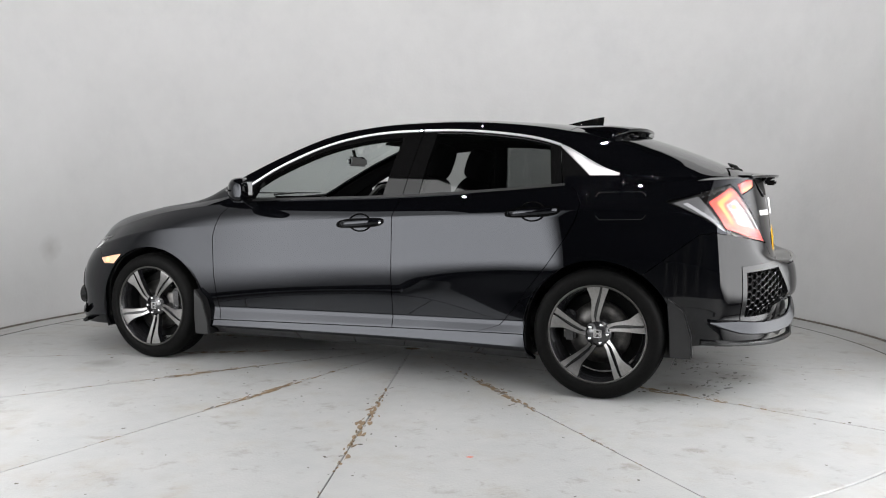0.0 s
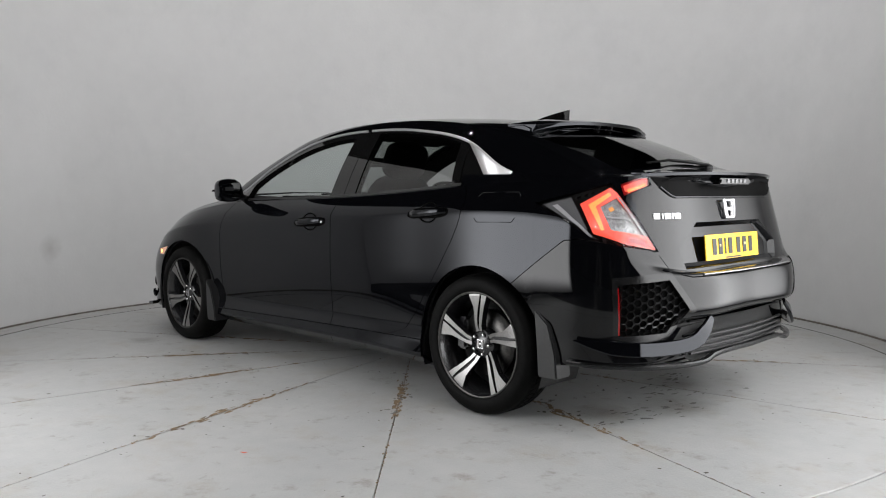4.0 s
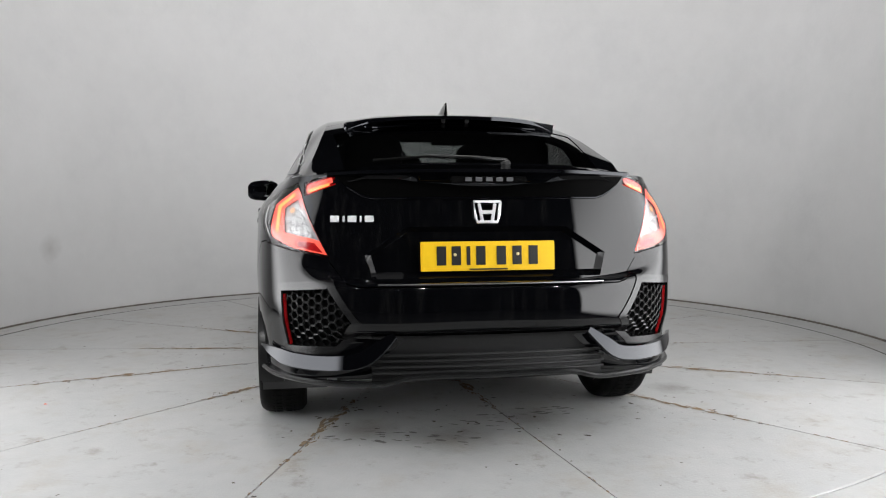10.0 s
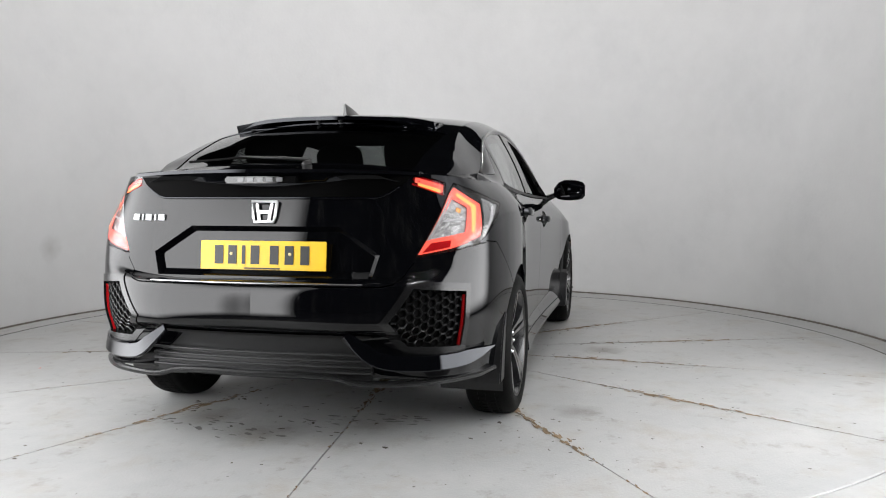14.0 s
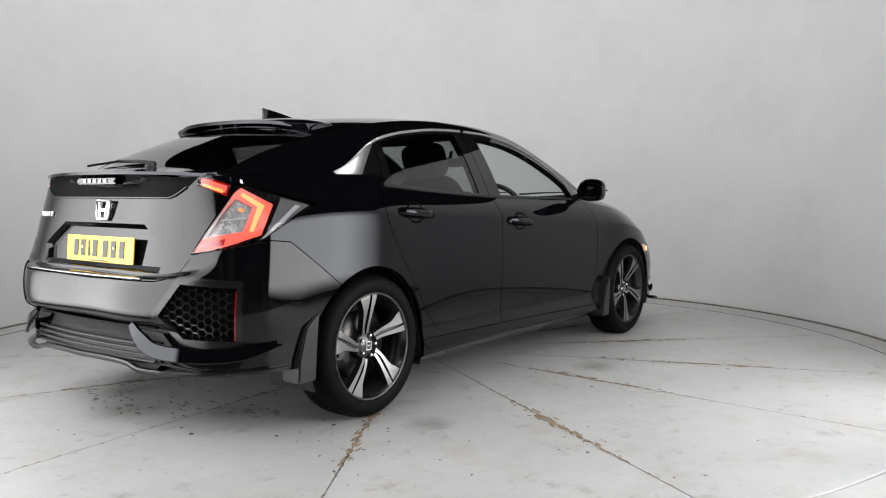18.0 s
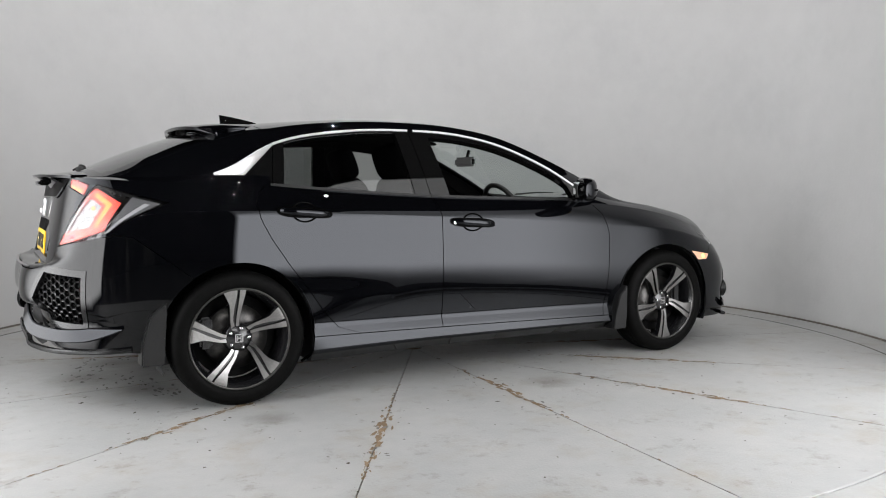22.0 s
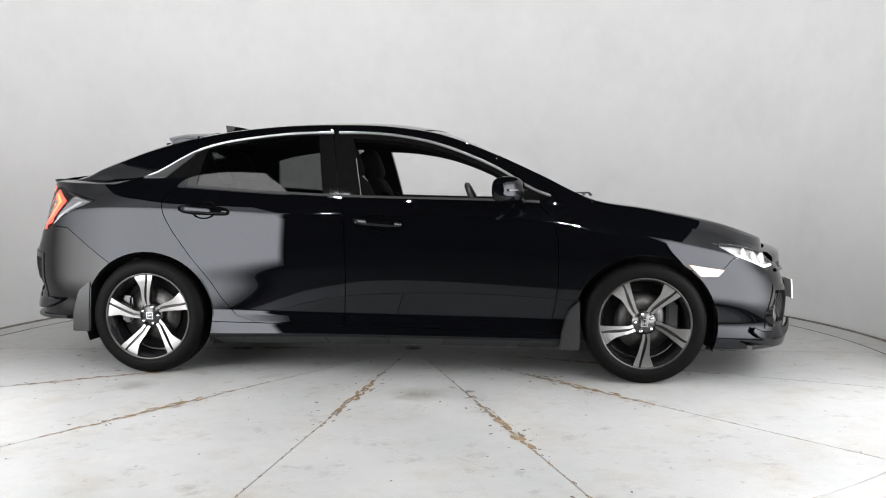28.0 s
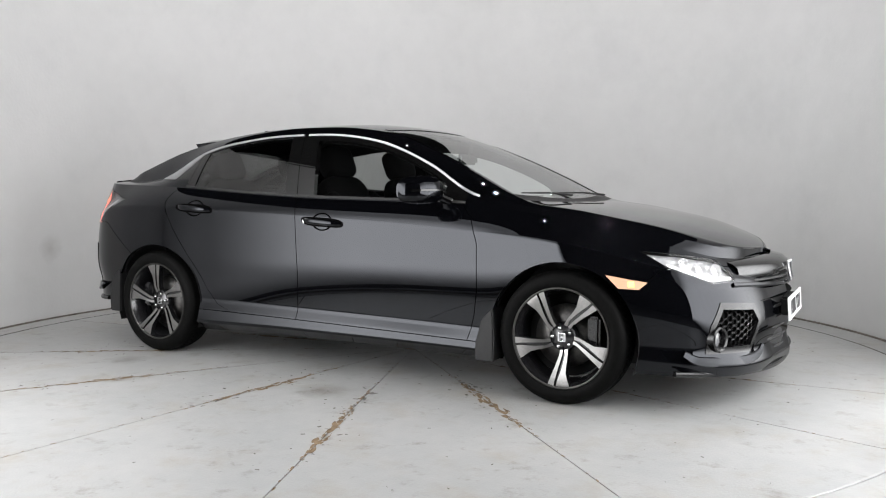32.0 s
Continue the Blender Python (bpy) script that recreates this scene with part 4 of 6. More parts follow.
    cut(bm, edge, lambda c: -2.0 < c.x < 1.15 and c.y > 0.4)
    seam(bm, hatch, lambda c: -1.25 < c.x < -1.0)
    cut(bm, back_top, lambda c: -1.5 < c.x < -1.3)
    cut(bm, back_low, lambda c: c.x < -1.8)
    cut(bm, lambda c: c.y - 0.53 - 0.05 * (c.x + 1.9), lambda c: c.x < -1.3 and c.y > 0.4)

    def kind2(c):
        if bonnet(c) > 0.0022:
            return "bonnet"
        if base(c) > 0:
            return "cowl" if bonnet(c) < -0.0022 else None
        if crown(c) > 0:
            return "windscreen" if edge(c) < 0 else "screen_pillar"
        if hatch(c) > 0.0022:
            return "roof"
        if hatch(c) > -0.0022:
            return None
        if back_top(c) < 0 and back_low(c) > 0 and c.y < 0.53 + 0.05 * (c.x + 1.9):
            return "rear_window"
        return "tailgate_upper"

    for name, mt in (("bonnet", PAINT), ("cowl", MATTE), ("windscreen", CLEAR), ("screen_pillar", PAINT), ("roof", PAINT), ("rear_window", REAR_GLASS), ("tailgate_upper", PAINT)):
        b = take(bm, lambda c: kind2(c) == name)
        if name in ("screen_pillar", "roof", "tailgate_upper"):
            inner = b.copy()
            for v in inner.verts:
                v.co -= top.normal(v.co) * 0.04
            pair("headlining", inner, INTERIOR, root)
        for ob in panel(name, b, top, mt, root, 0.0 if mt in (CLEAR, REAR_GLASS) else 0.012, lift=-0.003 if mt in (CLEAR, REAR_GLASS) else 0):
            if mt in (CLEAR, REAR_GLASS):
                ob.visible_shadow = False
    # bright strip over the side windows
    x = np.concatenate([np.linspace(-1.40, -1.125, 14), np.linspace(-1.12, 0.86, 60)])
    y, z = spl(DLO_X, DLO_Y, x), spl(DLO_X, DLO_Z, x)
    pts = [(a, b + 0.001, c) for a, b, c in zip(x, y, z)]
    for lo, hi in ((-1.5, -1.123), (-1.121, -0.348), (-0.344, 1.0)):
        seg = [p for p in pts if lo < p[0] < hi]
        if len(seg) > 2:
            pair("window_chrome", ribbon(seg, 0.013 if lo > -1.2 else 0.009, 0.006, out=Vector((0, 1.0, 0.12))), BRIGHT_TRIM, root, "bright chrome window strip")


def wheel(root, x, y, phase):
    """Alloy wheel with five twin spokes; y is the outer face's side."""
    side = 1 if y > 0 else -1
    w = empty("wheel", None, "", "")
    w.parent = root
    w.matrix_local = pose(x, y, WHEEL_R, 0, 0, 0 if side > 0 else 180)
    bm = bmesh.new()
    R = WHEEL_R
    lathe(bm, [(0.236, 0.088), (0.243, 0.098), (0.262, 0.104), (0.285, 0.104), (0.300, 0.097), (0.312, 0.083), (R - 0.001, 0.066), (R, 0.03), (R, -0.03), (R - 0.001, -0.066),
               (0.312, -0.083), (0.29, -0.10), (0.25, -0.10), (0.232, -0.09)], 72)
    bmesh.ops.recalc_face_normals(bm, faces=bm.faces[:])
    tyre = part("tyre", bm, RUBBER, w, angle=50)
    # tread blocks
    bm = bmesh.new()
    n = 64
    for i in range(n):
        a = 2 * math.pi * i / n
        for yy, sk, ln in ((0.058, 0.3, 0.034), (0.02, 0.5, 0.026), (-0.02, -0.5, 0.026), (-0.058, -0.3, 0.034)):
            vs = []
            for r in (R - 0.003, R + 0.0025):
                for (dy, da) in ((-ln / 2, -0.5), (ln / 2, -0.5), (ln / 2, 0.5), (-ln / 2, 0.5)):
                    aa = a + (da * 0.72 * 2 * math.pi / n) + sk * dy
                    rr = r - (0.010 if abs(yy + dy) > 0.07 else 0.0)
                    vs.append(bm.verts.new((rr * math.cos(aa), yy + dy, rr * math.sin(aa))))
            for q in ((4, 5, 6, 7), (0, 1, 5, 4), (1, 2, 6, 5), (2, 3, 7, 6), (3, 0, 4, 7)):
                bm.faces.new([vs[k] for k in q])
    bmesh.ops.recalc_face_normals(bm, faces=bm.faces[:])
    part("tread", bm, RUBBER, tyre, smooth=False)
    bm = bmesh.new()
    lathe(bm, [(0.241, 0.089), (0.241, 0.096), (0.235, 0.097), (0.231, 0.093)], 72)
    part("rim_lip", bm, STEEL, w, "dull rim edge", angle=25)
    bm = bmesh.new()
    lathe(bm, [(0.233, 0.094), (0.225, 0.078), (0.214, 0.05), (0.205, -0.02), (0.212, -0.085), (0.236, -0.095)], 64)
    part("rim", bm, DARK_ALLOY, w, angle=40)

    def blade(edges, face, low):
        """Spoke from (radius, from, to) rows in degrees; the height drops towards the hub."""
        bm = bmesh.new()
        up, dn = [], []
        for r, a0, a1, h in edges:
            up.append([bm.verts.new((r * math.cos(radians(a)), h, r * math.sin(radians(a)))) for a in (a0, a1)])
            dn.append([bm.verts.new((r * math.cos(radians(a)), h - 0.03, r * math.sin(radians(a)))) for a in (a0 - 1.0, a1 + 1.0)])
        for i in range(len(up) - 1):
            q = bm.faces.new((up[i][0], up[i][1], up[i + 1][1], up[i + 1][0]))
            q.material_index = 0
            for s in (0, 1):
                q = bm.faces.new((up[i][s], up[i + 1][s], dn[i + 1][s], dn[i][s]))
                q.material_index = 1
        for e in (0, -1):
            q = bm.faces.new((up[e][0], up[e][1], dn[e][1], dn[e][0]))
            q.material_index = 1
        bmesh.ops.recalc_face_normals(bm, faces=bm.faces[:])
        return bm

    wide = [(0.236, -1.5, 14.5, 0.088), (0.222, -1.5, 14.5, 0.088), (0.20, -0.5, 13.5, 0.086), (0.17, 2.2, 12, 0.082), (0.14, 5.8, 14, 0.077), (0.11, 10, 18.5, 0.072), (0.088, 14, 23, 0.067), (0.06, 14, 31, 0.060)]
    slim = [(0.236, -12, -4.6, 0.090), (0.20, -11, -4.0, 0.088), (0.16, -9.2, -2.3, 0.083), (0.12, -7, 0.8, 0.077), (0.085, -4, 5.5, 0.070), (0.06, -5, 9, 0.064)]
    arm = [(0.236, -4, -2, 0.078), (0.17, -2.5, 2, 0.070), (0.12, 1, 10, 0.064), (0.062, 2, 20, 0.056)]
    for k in range(5):
        a = phase + 72 * k
        turn = lambda rows: [(r, a - q, a - p, h) for r, p, q, h in rows]
        part("spoke", blade(turn(wide), 0, 0), [SATIN, DARK_ALLOY], w, smooth=False)
        part("spoke", blade(turn(slim), 0, 0), [SATIN, DARK_ALLOY], w, smooth=False)
        part("spoke_rib", blade(turn(arm), 0, 0), [DARK_ALLOY, DARK_ALLOY], w, smooth=False)
        bm = bmesh.new()
        b = radians(a + 19)
        m = pose(0.047 * math.cos(b), 0.06, 0.047 * math.sin(b))
        lathe(bm, [(0.0005, 0.012), (0.006, 0.0115), (0.0085, 0.007), (0.009, -0.01)], 12, m)
        part("wheel_nut", bm, CHROME, w, "chrome wheel nut")
    bm = bmesh.new()
    lathe(bm, [(0.001, 0.064), (0.03, 0.064), (0.034, 0.060), (0.062, 0.056), (0.068, 0.045), (0.07, 0.0)], 36)
    part("hub", bm, DARK_ALLOY, w)
    # badge ring on the hub cap
    bm = bmesh.new()
    for s in (-1, 1):
        box(bm, 0.0165 * s, 0.067, 0, 0.005, 0.004, 0.036, 0.001)
        box(bm, 0, 0.067, 0.018 * s, 0.036, 0.004, 0.004, 0.001)
        box(bm, 0.008 * s, 0.067, 0, 0.004, 0.004, 0.028, 0.001)
    box(bm, 0, 0.067, 0, 0.016, 0.004, 0.005, 0.001)
    part("hub_badge", bm, CHROME, w, "bright emblem on the hub cap")
    bm = bmesh.new()
    lathe(bm, [(0.07, 0.012), (0.152, 0.012), (0.152, -0.012), (0.07, -0.012)], 48)
    part("brake_disc", bm, STEEL, w)
    bm = bmesh.new()
    box(bm, 0.145 if x < 0 else -0.145, 0.01, 0.03, 0.06, 0.06, 0.15, 0.012)
    part("brake_caliper", bm, DARK_ALLOY, w)
    bm = bmesh.new()
    lathe(bm, [(0.02, -0.03), (0.2, -0.03), (0.2, -0.035)], 32)
    part("backing_plate", bm, SEAM, w)


def wheel_wells(root):
    for wx in (-WHEEL_X, WHEEL_X):
        bm = bmesh.new()
        n = 28
        rows = []
        for i in range(n + 1):
            a = radians(-22 + 224 * i / n)
            rows.append([bm.verts.new((wx + 0.372 * math.cos(a), yy, 0.315 + 0.372 * math.sin(a))) for yy in (0.868, 0.60)])
        for a, b in zip(rows, rows[1:]):
            bm.faces.new((a[0], a[1], b[1], b[0]))
        bm.faces.new([r[1] for r in rows])
        pair("arch_liner", bm, MATTE, root)
    bm = bmesh.new()
    box(bm, 0, 0, 0.235, 2.0, 1.5, 0.09, 0.02)
    box(bm, 1.55, 0, 0.24, 1.1, 1.18, 0.1, 0.02)
    box(bm, -1.55, 0, 0.31, 0.9, 1.18, 0.08, 0.02)
    part("underbody", bm, SEAM, root, smooth=False)
    # mud flaps behind each wheel
    for x0, z0, top_x, top_z, low in ((0.965, 0.20, 1.01, 0.44, 0.175), (-1.735, 0.27, -1.672, 0.52, 0.228)):
        inn = 0.0 if x0 > 0 else 0.024
        bm = bmesh.new()
        prof = [(top_x, top_z, 0.897), (x0 - 0.015, (top_z + z0) / 2 + 0.06, 0.899), (x0 - 0.05, z0 + 0.06, 0.896), (x0 - 0.055, low, 0.892), (x0 + 0.045, low, 0.89), (x0 + 0.05, z0 + 0.08, 0.893)]
        a = [bm.verts.new((p[0], p[2] + 0.006 - inn, p[1])) for p in prof]
        b = [bm.verts.new((p[0], p[2] - 0.12, p[1])) for p in prof]
        bm.faces.new(a), bm.faces.new(b[::-1])
        for i in range(len(a)):
            j = (i + 1) % len(a)
            bm.faces.new((a[j], a[i], b[i], b[j]))
        bmesh.ops.recalc_face_normals(bm, faces=bm.faces[:])
        bmesh.ops.bevel(bm, geom=bm.edges[:], offset=0.006, segments=2, affect="EDGES")
        pair("mud_flap", bm, GREY_PLASTIC, root, "dark grey plastic mud flap")


# ---- lamps, trim and fittings on the car ----
def patch(shell, poly, uv, zone, holes=()):
    """A piece of the shell inside a polygon, without the holes."""
    bm = take(shell.ref, zone)
    for p in (poly, *holes):
        carve(bm, p, uv, lambda c: True)
    out = take(bm, lambda c: inside(poly, *uv(c)) and not any(inside(h, *uv(c)) for h in holes))
    bm.free()
    return out


def set_in(bm, shell, d):
    ns = {v: shell.normal(v.co) for v in bm.verts}
    for v, n in ns.items():
        v.co -= n * d
    return bm


TAIL_ZONE = lambda c: c.x < -1.55 and c.y > 0.4 and c.z > 0.65
NOSE_ZONE = lambda c: c.x > 1.45 and c.y > 0.25


def tail_lamps(root, sh):
    for side in (1, -1):
        flip = (lambda b: b) if side > 0 else mirrored
        lamp = empty("tail_lamp")
        lamp.parent = root
        tagged(lamp, "lit red tail lamp with a clear inner unit")
        part("housing", flip(set_in(patch(sh, TAIL_LAMP, REAR_UV, TAIL_ZONE), sh, 0.03)), GLOSS, lamp)
        part("light_band", flip(set_in(patch(sh, TAIL_RED, REAR_UV, TAIL_ZONE, [TAIL_CLEAR]), sh, 0.006)), RED_GLOW, lamp, "glowing red light band")
        core = [(-1.09, 0.952), (-1.21, 1.002), (-1.222, 0.99), (-1.13, 0.946), (-1.17, 0.852), (-1.15, 0.850)]
        part("light_core", flip(set_in(patch(sh, core, REAR_UV, TAIL_ZONE), sh, 0.003)), ORANGE_GLOW, lamp, "bright orange-red light line")
        low = [(-1.30, 0.824), (-1.405, 0.814), (-1.458, 0.777), (-1.31, 0.798)]
        part("reflector_strip", flip(set_in(patch(sh, low, REAR_UV, TAIL_ZONE), sh, 0.0045)), RED_PLASTIC, lamp, "dark red lower strip")
        part("clear_unit", flip(set_in(patch(sh, TAIL_CLEAR, REAR_UV, TAIL_ZONE), sh, 0.012)), REFLECTOR, lamp, "faceted silver reflector with an added faint glow")
        part("amber_bulb", flip(set_in(patch(sh, [(-1.20, 0.940), (-1.225, 0.948), (-1.238, 0.934), (-1.212, 0.925)], REAR_UV, TAIL_ZONE), sh, 0.010)), AMBER, lamp, "pale amber bulb")
        for bar in ([(-1.185, 0.908), (-1.322, 0.898), (-1.330, 0.891), (-1.188, 0.900)], [(-1.252, 0.990), (-1.272, 0.981), (-1.428, 0.822), (-1.408, 0.824), (-1.318, 0.918)]):
            part("reflector_bar", flip(set_in(patch(sh, bar, REAR_UV, TAIL_ZONE), sh, 0.005)), LAMP_GREY, lamp, "pale grey light line")
        wedge = [(-0.845, 0.955), (-1.0, 0.985), (-1.085, 0.83), (-1.13, 0.812)]
        part("smoked_wedge", flip(set_in(patch(sh, wedge, REAR_UV, TAIL_ZONE), sh, 0.008)), LAMP_SMOKE, lamp, "smoked black front wedge")
        ray = [(-0.895, 0.950), (-0.925, 0.955), (-1.105, 0.822), (-1.085, 0.824)]
        part("light_line", flip(set_in(patch(sh, ray, REAR_UV, TAIL_ZONE), sh, 0.005)), LAMP_GREY, lamp, "thin grey line in the wedge")
        ob = part("lens", flip(set_in(patch(sh, TAIL_LAMP, REAR_UV, TAIL_ZONE), sh, -0.001)), LENS, lamp)
        ob.visible_shadow = False
        inner = empty("tailgate_lamp")
        inner.parent = root
        tagged(inner, "lit red lamp on the tailgate")
        part("housing", flip(set_in(patch(sh, TAIL_INNER, REAR_UV, TAIL_ZONE), sh, 0.012)), RED_PLASTIC, inner)
        part("light_band", flip(set_in(patch(sh, grow(TAIL_INNER, -0.011), REAR_UV, TAIL_ZONE), sh, 0.004)), RED_GLOW, inner)
        part("light_core", flip(set_in(patch(sh, [(-1.315, 1.013), (-1.43, 1.038), (-1.432, 1.028), (-1.318, 1.0)], REAR_UV, TAIL_ZONE), sh, 0.002)), ORANGE_GLOW, inner)
        ob = part("lens", flip(set_in(patch(sh, TAIL_INNER, REAR_UV, TAIL_ZONE), sh, -0.001)), LENS, inner)
        ob.visible_shadow = False


def head_lamps(root, sh):
    for side in (1, -1):
        flip = (lambda b: b) if side > 0 else mirrored
        lamp = empty("headlamp")
        lamp.parent = root
        tagged(lamp, "clear headlamp with bright silver reflectors")
        part("housing", flip(set_in(patch(sh, HEAD_LAMP, FRONT_UV, NOSE_ZONE), sh, 0.024)), HEAD_REFLECTOR, lamp)
        for u, z, r in ((1.16, 0.678, 0.028), (1.27, 0.655, 0.03), (1.39, 0.645, 0.03)):
            p = on_front(sh, u, z, 0.012)
            if not p:
                continue
            bm = bmesh.new()
            n = Vector((0.75, 0.6, 0.25)).normalized()
            m = Matrix.Translation(p) @ n.to_track_quat("Y", "Z").to_matrix().to_4x4()
            lathe(bm, [(r, 0.0), (r * 0.93, -0.004), (r * 0.75, -0.012), (r * 0.45, -0.018), (r * 0.3, -0.01), (0.001, -0.008)], 24, m)
            part("reflector", flip(bm), HEAD_REFLECTOR, lamp)
        strip = [(1.04, 0.668), (1.312, 0.602), (1.485, 0.608), (1.483, 0.62), (1.31, 0.614), (1.045, 0.682)]
        part("daylight_strip", flip(set_in(patch(sh, strip, FRONT_UV, NOSE_ZONE), sh, 0.006)), WHITE_GLOW, lamp, "white light strip")
        part("lamp_bezel", flip(set_in(patch(sh, HEAD_LAMP, FRONT_UV, NOSE_ZONE, [grow(HEAD_LAMP, -0.008)]), sh, 0.004)), GLOSS, lamp)
        ob = part("lens", flip(set_in(patch(sh, HEAD_LAMP, FRONT_UV, NOSE_ZONE), sh, -0.001)), LENS, lamp)
        ob.visible_shadow = False
        mark = empty("side_marker")
        mark.parent = root
        tagged(mark, "lit orange side indicator lamp")
        poly = [(1.565, 0.627), (1.75, 0.598), (1.715, 0.566), (1.625, 0.568)]
        uv = lambda c: (c.x, c.z)
        zone = lambda c: 1.4 < c.x < 1.9 and c.y > 0.6 and 0.45 < c.z < 0.75
        part("lens_base", flip(set_in(patch(sh, poly, uv, zone), sh, -0.002)), MARKER, mark)
        part("bulb_glow", flip(set_in(patch(sh, [(1.665, 0.60), (1.692, 0.60), (1.695, 0.578), (1.668, 0.576)], uv, zone), sh, -0.003)), AMBER_GLOW, mark)


def pods(root, sh):
    """The framed honeycomb corners of both bumpers."""
    for name, poly, uv, zone, place, cell in (("rear_corner_grille", HEX_REAR, REAR_UV, lambda c: c.x < -1.75 and c.y > 0.25 and c.z < 0.75, on_rear, (0.052, 0.034)),
                                              ("front_corner_grille", HEX_FRONT, FRONT_UV, lambda c: c.x > 1.6 and c.y > 0.25 and c.z < 0.65, on_front, (0.05, 0.032))):
        roots = []
        inn = grow(poly, -0.03)
        for side in (1, -1):
            r = empty(name)
            r.parent = root
            tagged(r, "dark honeycomb bumper grille in a grey frame")
            flip = (lambda b: b) if side > 0 else mirrored
            bm = set_in(patch(sh, poly, uv, zone, [inn]), sh, -0.004)
            bm.normal_update()
            rim_in(bm, 0.03)
            part("frame", flip(bm), DARK_SATIN, r, "satin black frame")
            roots.append(r)
            if name.startswith("rear"):
                strip = [(-1.222, 0.622), (-1.245, 0.618), (-1.262, 0.425), (-1.238, 0.42)]
                bm = set_in(patch(sh, strip, uv, zone), sh, 0.006)
                bm.normal_update()
                rim_in(bm, 0.01)
                part("reflector", flip(bm), RED_PLASTIC, r, "red reflector strip")
            else:
                p = on_front(sh, 1.325, 0.345, 0.012)
                n = Vector((0.93, 0.35, 0.0)).normalized()
                m = Matrix.Translation(p) @ n.to_track_quat("Y", "Z").to_matrix().to_4x4()
                bm = bmesh.new()
                lathe(bm, [(0.058, -0.03), (0.058, 0.018), (0.052, 0.024), (0.044, 0.018), (0.04, -0.006), (0.036, -0.012)], 32, m)
                part("fog_lamp_ring", flip(bm), DARK_SATIN, r)
                bm = bmesh.new()
                lathe(bm, [(0.0388, -0.004), (0.025, 0.002), (0.001, 0.004)], 32, m)
                part("fog_lamp_lens", flip(bm), LAMP_SMOKE, r)
        hex_grille(sh, place, inn, cell, name, roots, 0.018)


def tail_trim(root, sh):
    # ducktail lip across the tailgate
    bm = bmesh.new()
    ys = np.linspace(-0.60, 0.60, 41)
    rings = []
    for y in ys:
        k = (abs(y) / 0.60) ** 2.4
        tip = -2.15 + 0.12 * k
        zt = 1.090 - 0.012 * k
        front = -1.965 + 0.005 * k
        prof = [(front, 1.112 - 0.03 * k), (front - 0.06, 1.103 - 0.022 * k), (tip + 0.05, zt + 0.004), (tip, zt), (tip + 0.004, zt - 0.012), (tip + 0.045, zt - 0.028 + 0.012 * k), (-2.075 + 0.055 * k, 1.035 + 0.01 * k), (-2.062 + 0.05 * k, 1.0 + 0.03 * k), (-2.03 + 0.06 * k, 0.985 + 0.05 * k)]
        rings.append([bm.verts.new((x, y, z)) for x, z in prof])
    for a, b in zip(rings, rings[1:]):
        for i in range(len(a) - 1):
            bm.faces.new((a[i], a[i + 1], b[i + 1], b[i]))
    bm.faces.new(rings[0]), bm.faces.new(rings[-1][::-1])
    bmesh.ops.recalc_face_normals(bm, faces=bm.faces[:])
    lip = part("tail_spoiler", bm, PAINT, root, "gloss black tailgate spoiler lip", angle=28)
    bm = bmesh.new()
    box(bm, -2.108, 0, 1.05, 0.05, 0.30, 0.026, 0.006)
    part("high_brake_lamp", bm, GLOSS, lip, "high brake lamp with pale cells")
    for i in range(5):
        bm = bmesh.new()
        box(bm, -2.134, -0.08 + 0.04 * i, 1.051, 0.004, 0.026, 0.016, 0.001)
        part("lamp_cell", bm, LAMP_SMOKE, lip)
    # black band below the lip, with the hollow's shade put into its dull black
    band = [(-0.57, 1.062), (-0.54, 1.03), (-0.45, 0.980), (0.45, 0.980), (0.54, 1.03), (0.57, 1.062)]
    pair("dark_band", set_in(patch(sh, band, lambda c: (c.y, c.z), lambda c: c.x < -1.9 and c.z > 0.93), sh, -0.003), HOLLOW_BLACK, root, "black band carrying the shade of the hollow below the spoiler")
    # gloss panel edge below the lip
    pts = [sh.drop((-3, abs(y), z), (1, 0, 0)) for y, z in ((y, 0.980 + 0.05 * max(0, (abs(y) - 0.45) / 0.09) ** 1.3) for y in np.linspace(-0.53, 0.53, 37))]
    pts = [(p.x - 0.001, math.copysign(p.y, y), p.z) for p, y in zip(pts, np.linspace(-0.53, 0.53, 37))]
    part("panel_edge", ribbon(pts, 0.008, 0.006, out=Vector((-1, 0, 0.2))), PAINT, root)
    # roof spoiler with its slot
    bm = bmesh.new()
    rings = []
    for y in np.linspace(-0.50, 0.50, 31):
        k = (abs(y) / 0.5) ** 3
        z0 = 1.376 - 0.018 * (abs(y) / 0.5) ** 2 - 0.030 * (abs(y) / 0.5) ** 6
        prof = [(-1.145, z0 - 0.002 - 0.012 * k), (-1.30, z0 - 0.008), (-1.43 + 0.10 * k, z0 - 0.02), (-1.475 + 0.13 * k, z0 - 0.028), (-1.473 + 0.13 * k, z0 - 0.044), (-1.43 + 0.10 * k, z0 - 0.038), (-1.30, z0 - 0.028), (-1.155, z0 - 0.020)]
        rings.append([bm.verts.new((x, y, z)) for x, z in prof])
    for a, b in zip(rings, rings[1:]):
        for i in range(len(a)):
            j = (i + 1) % len(a)
            bm.faces.new((a[i], a[j], b[j], b[i]))
    bm.faces.new(rings[0]), bm.faces.new(rings[-1][::-1])
    bmesh.ops.recalc_face_normals(bm, faces=bm.faces[:])
    sp = part("roof_spoiler", bm, PAINT, root, "gloss black slotted roof spoiler", angle=28)
    bm = bmesh.new()
    rings = []
    for y in np.linspace(0.27, 0.492, 13):  # the feet curve down from the blade to the glass
        k = min(1.0, (y - 0.27) / 0.17)
        k = k * k * (3 - 2 * k)
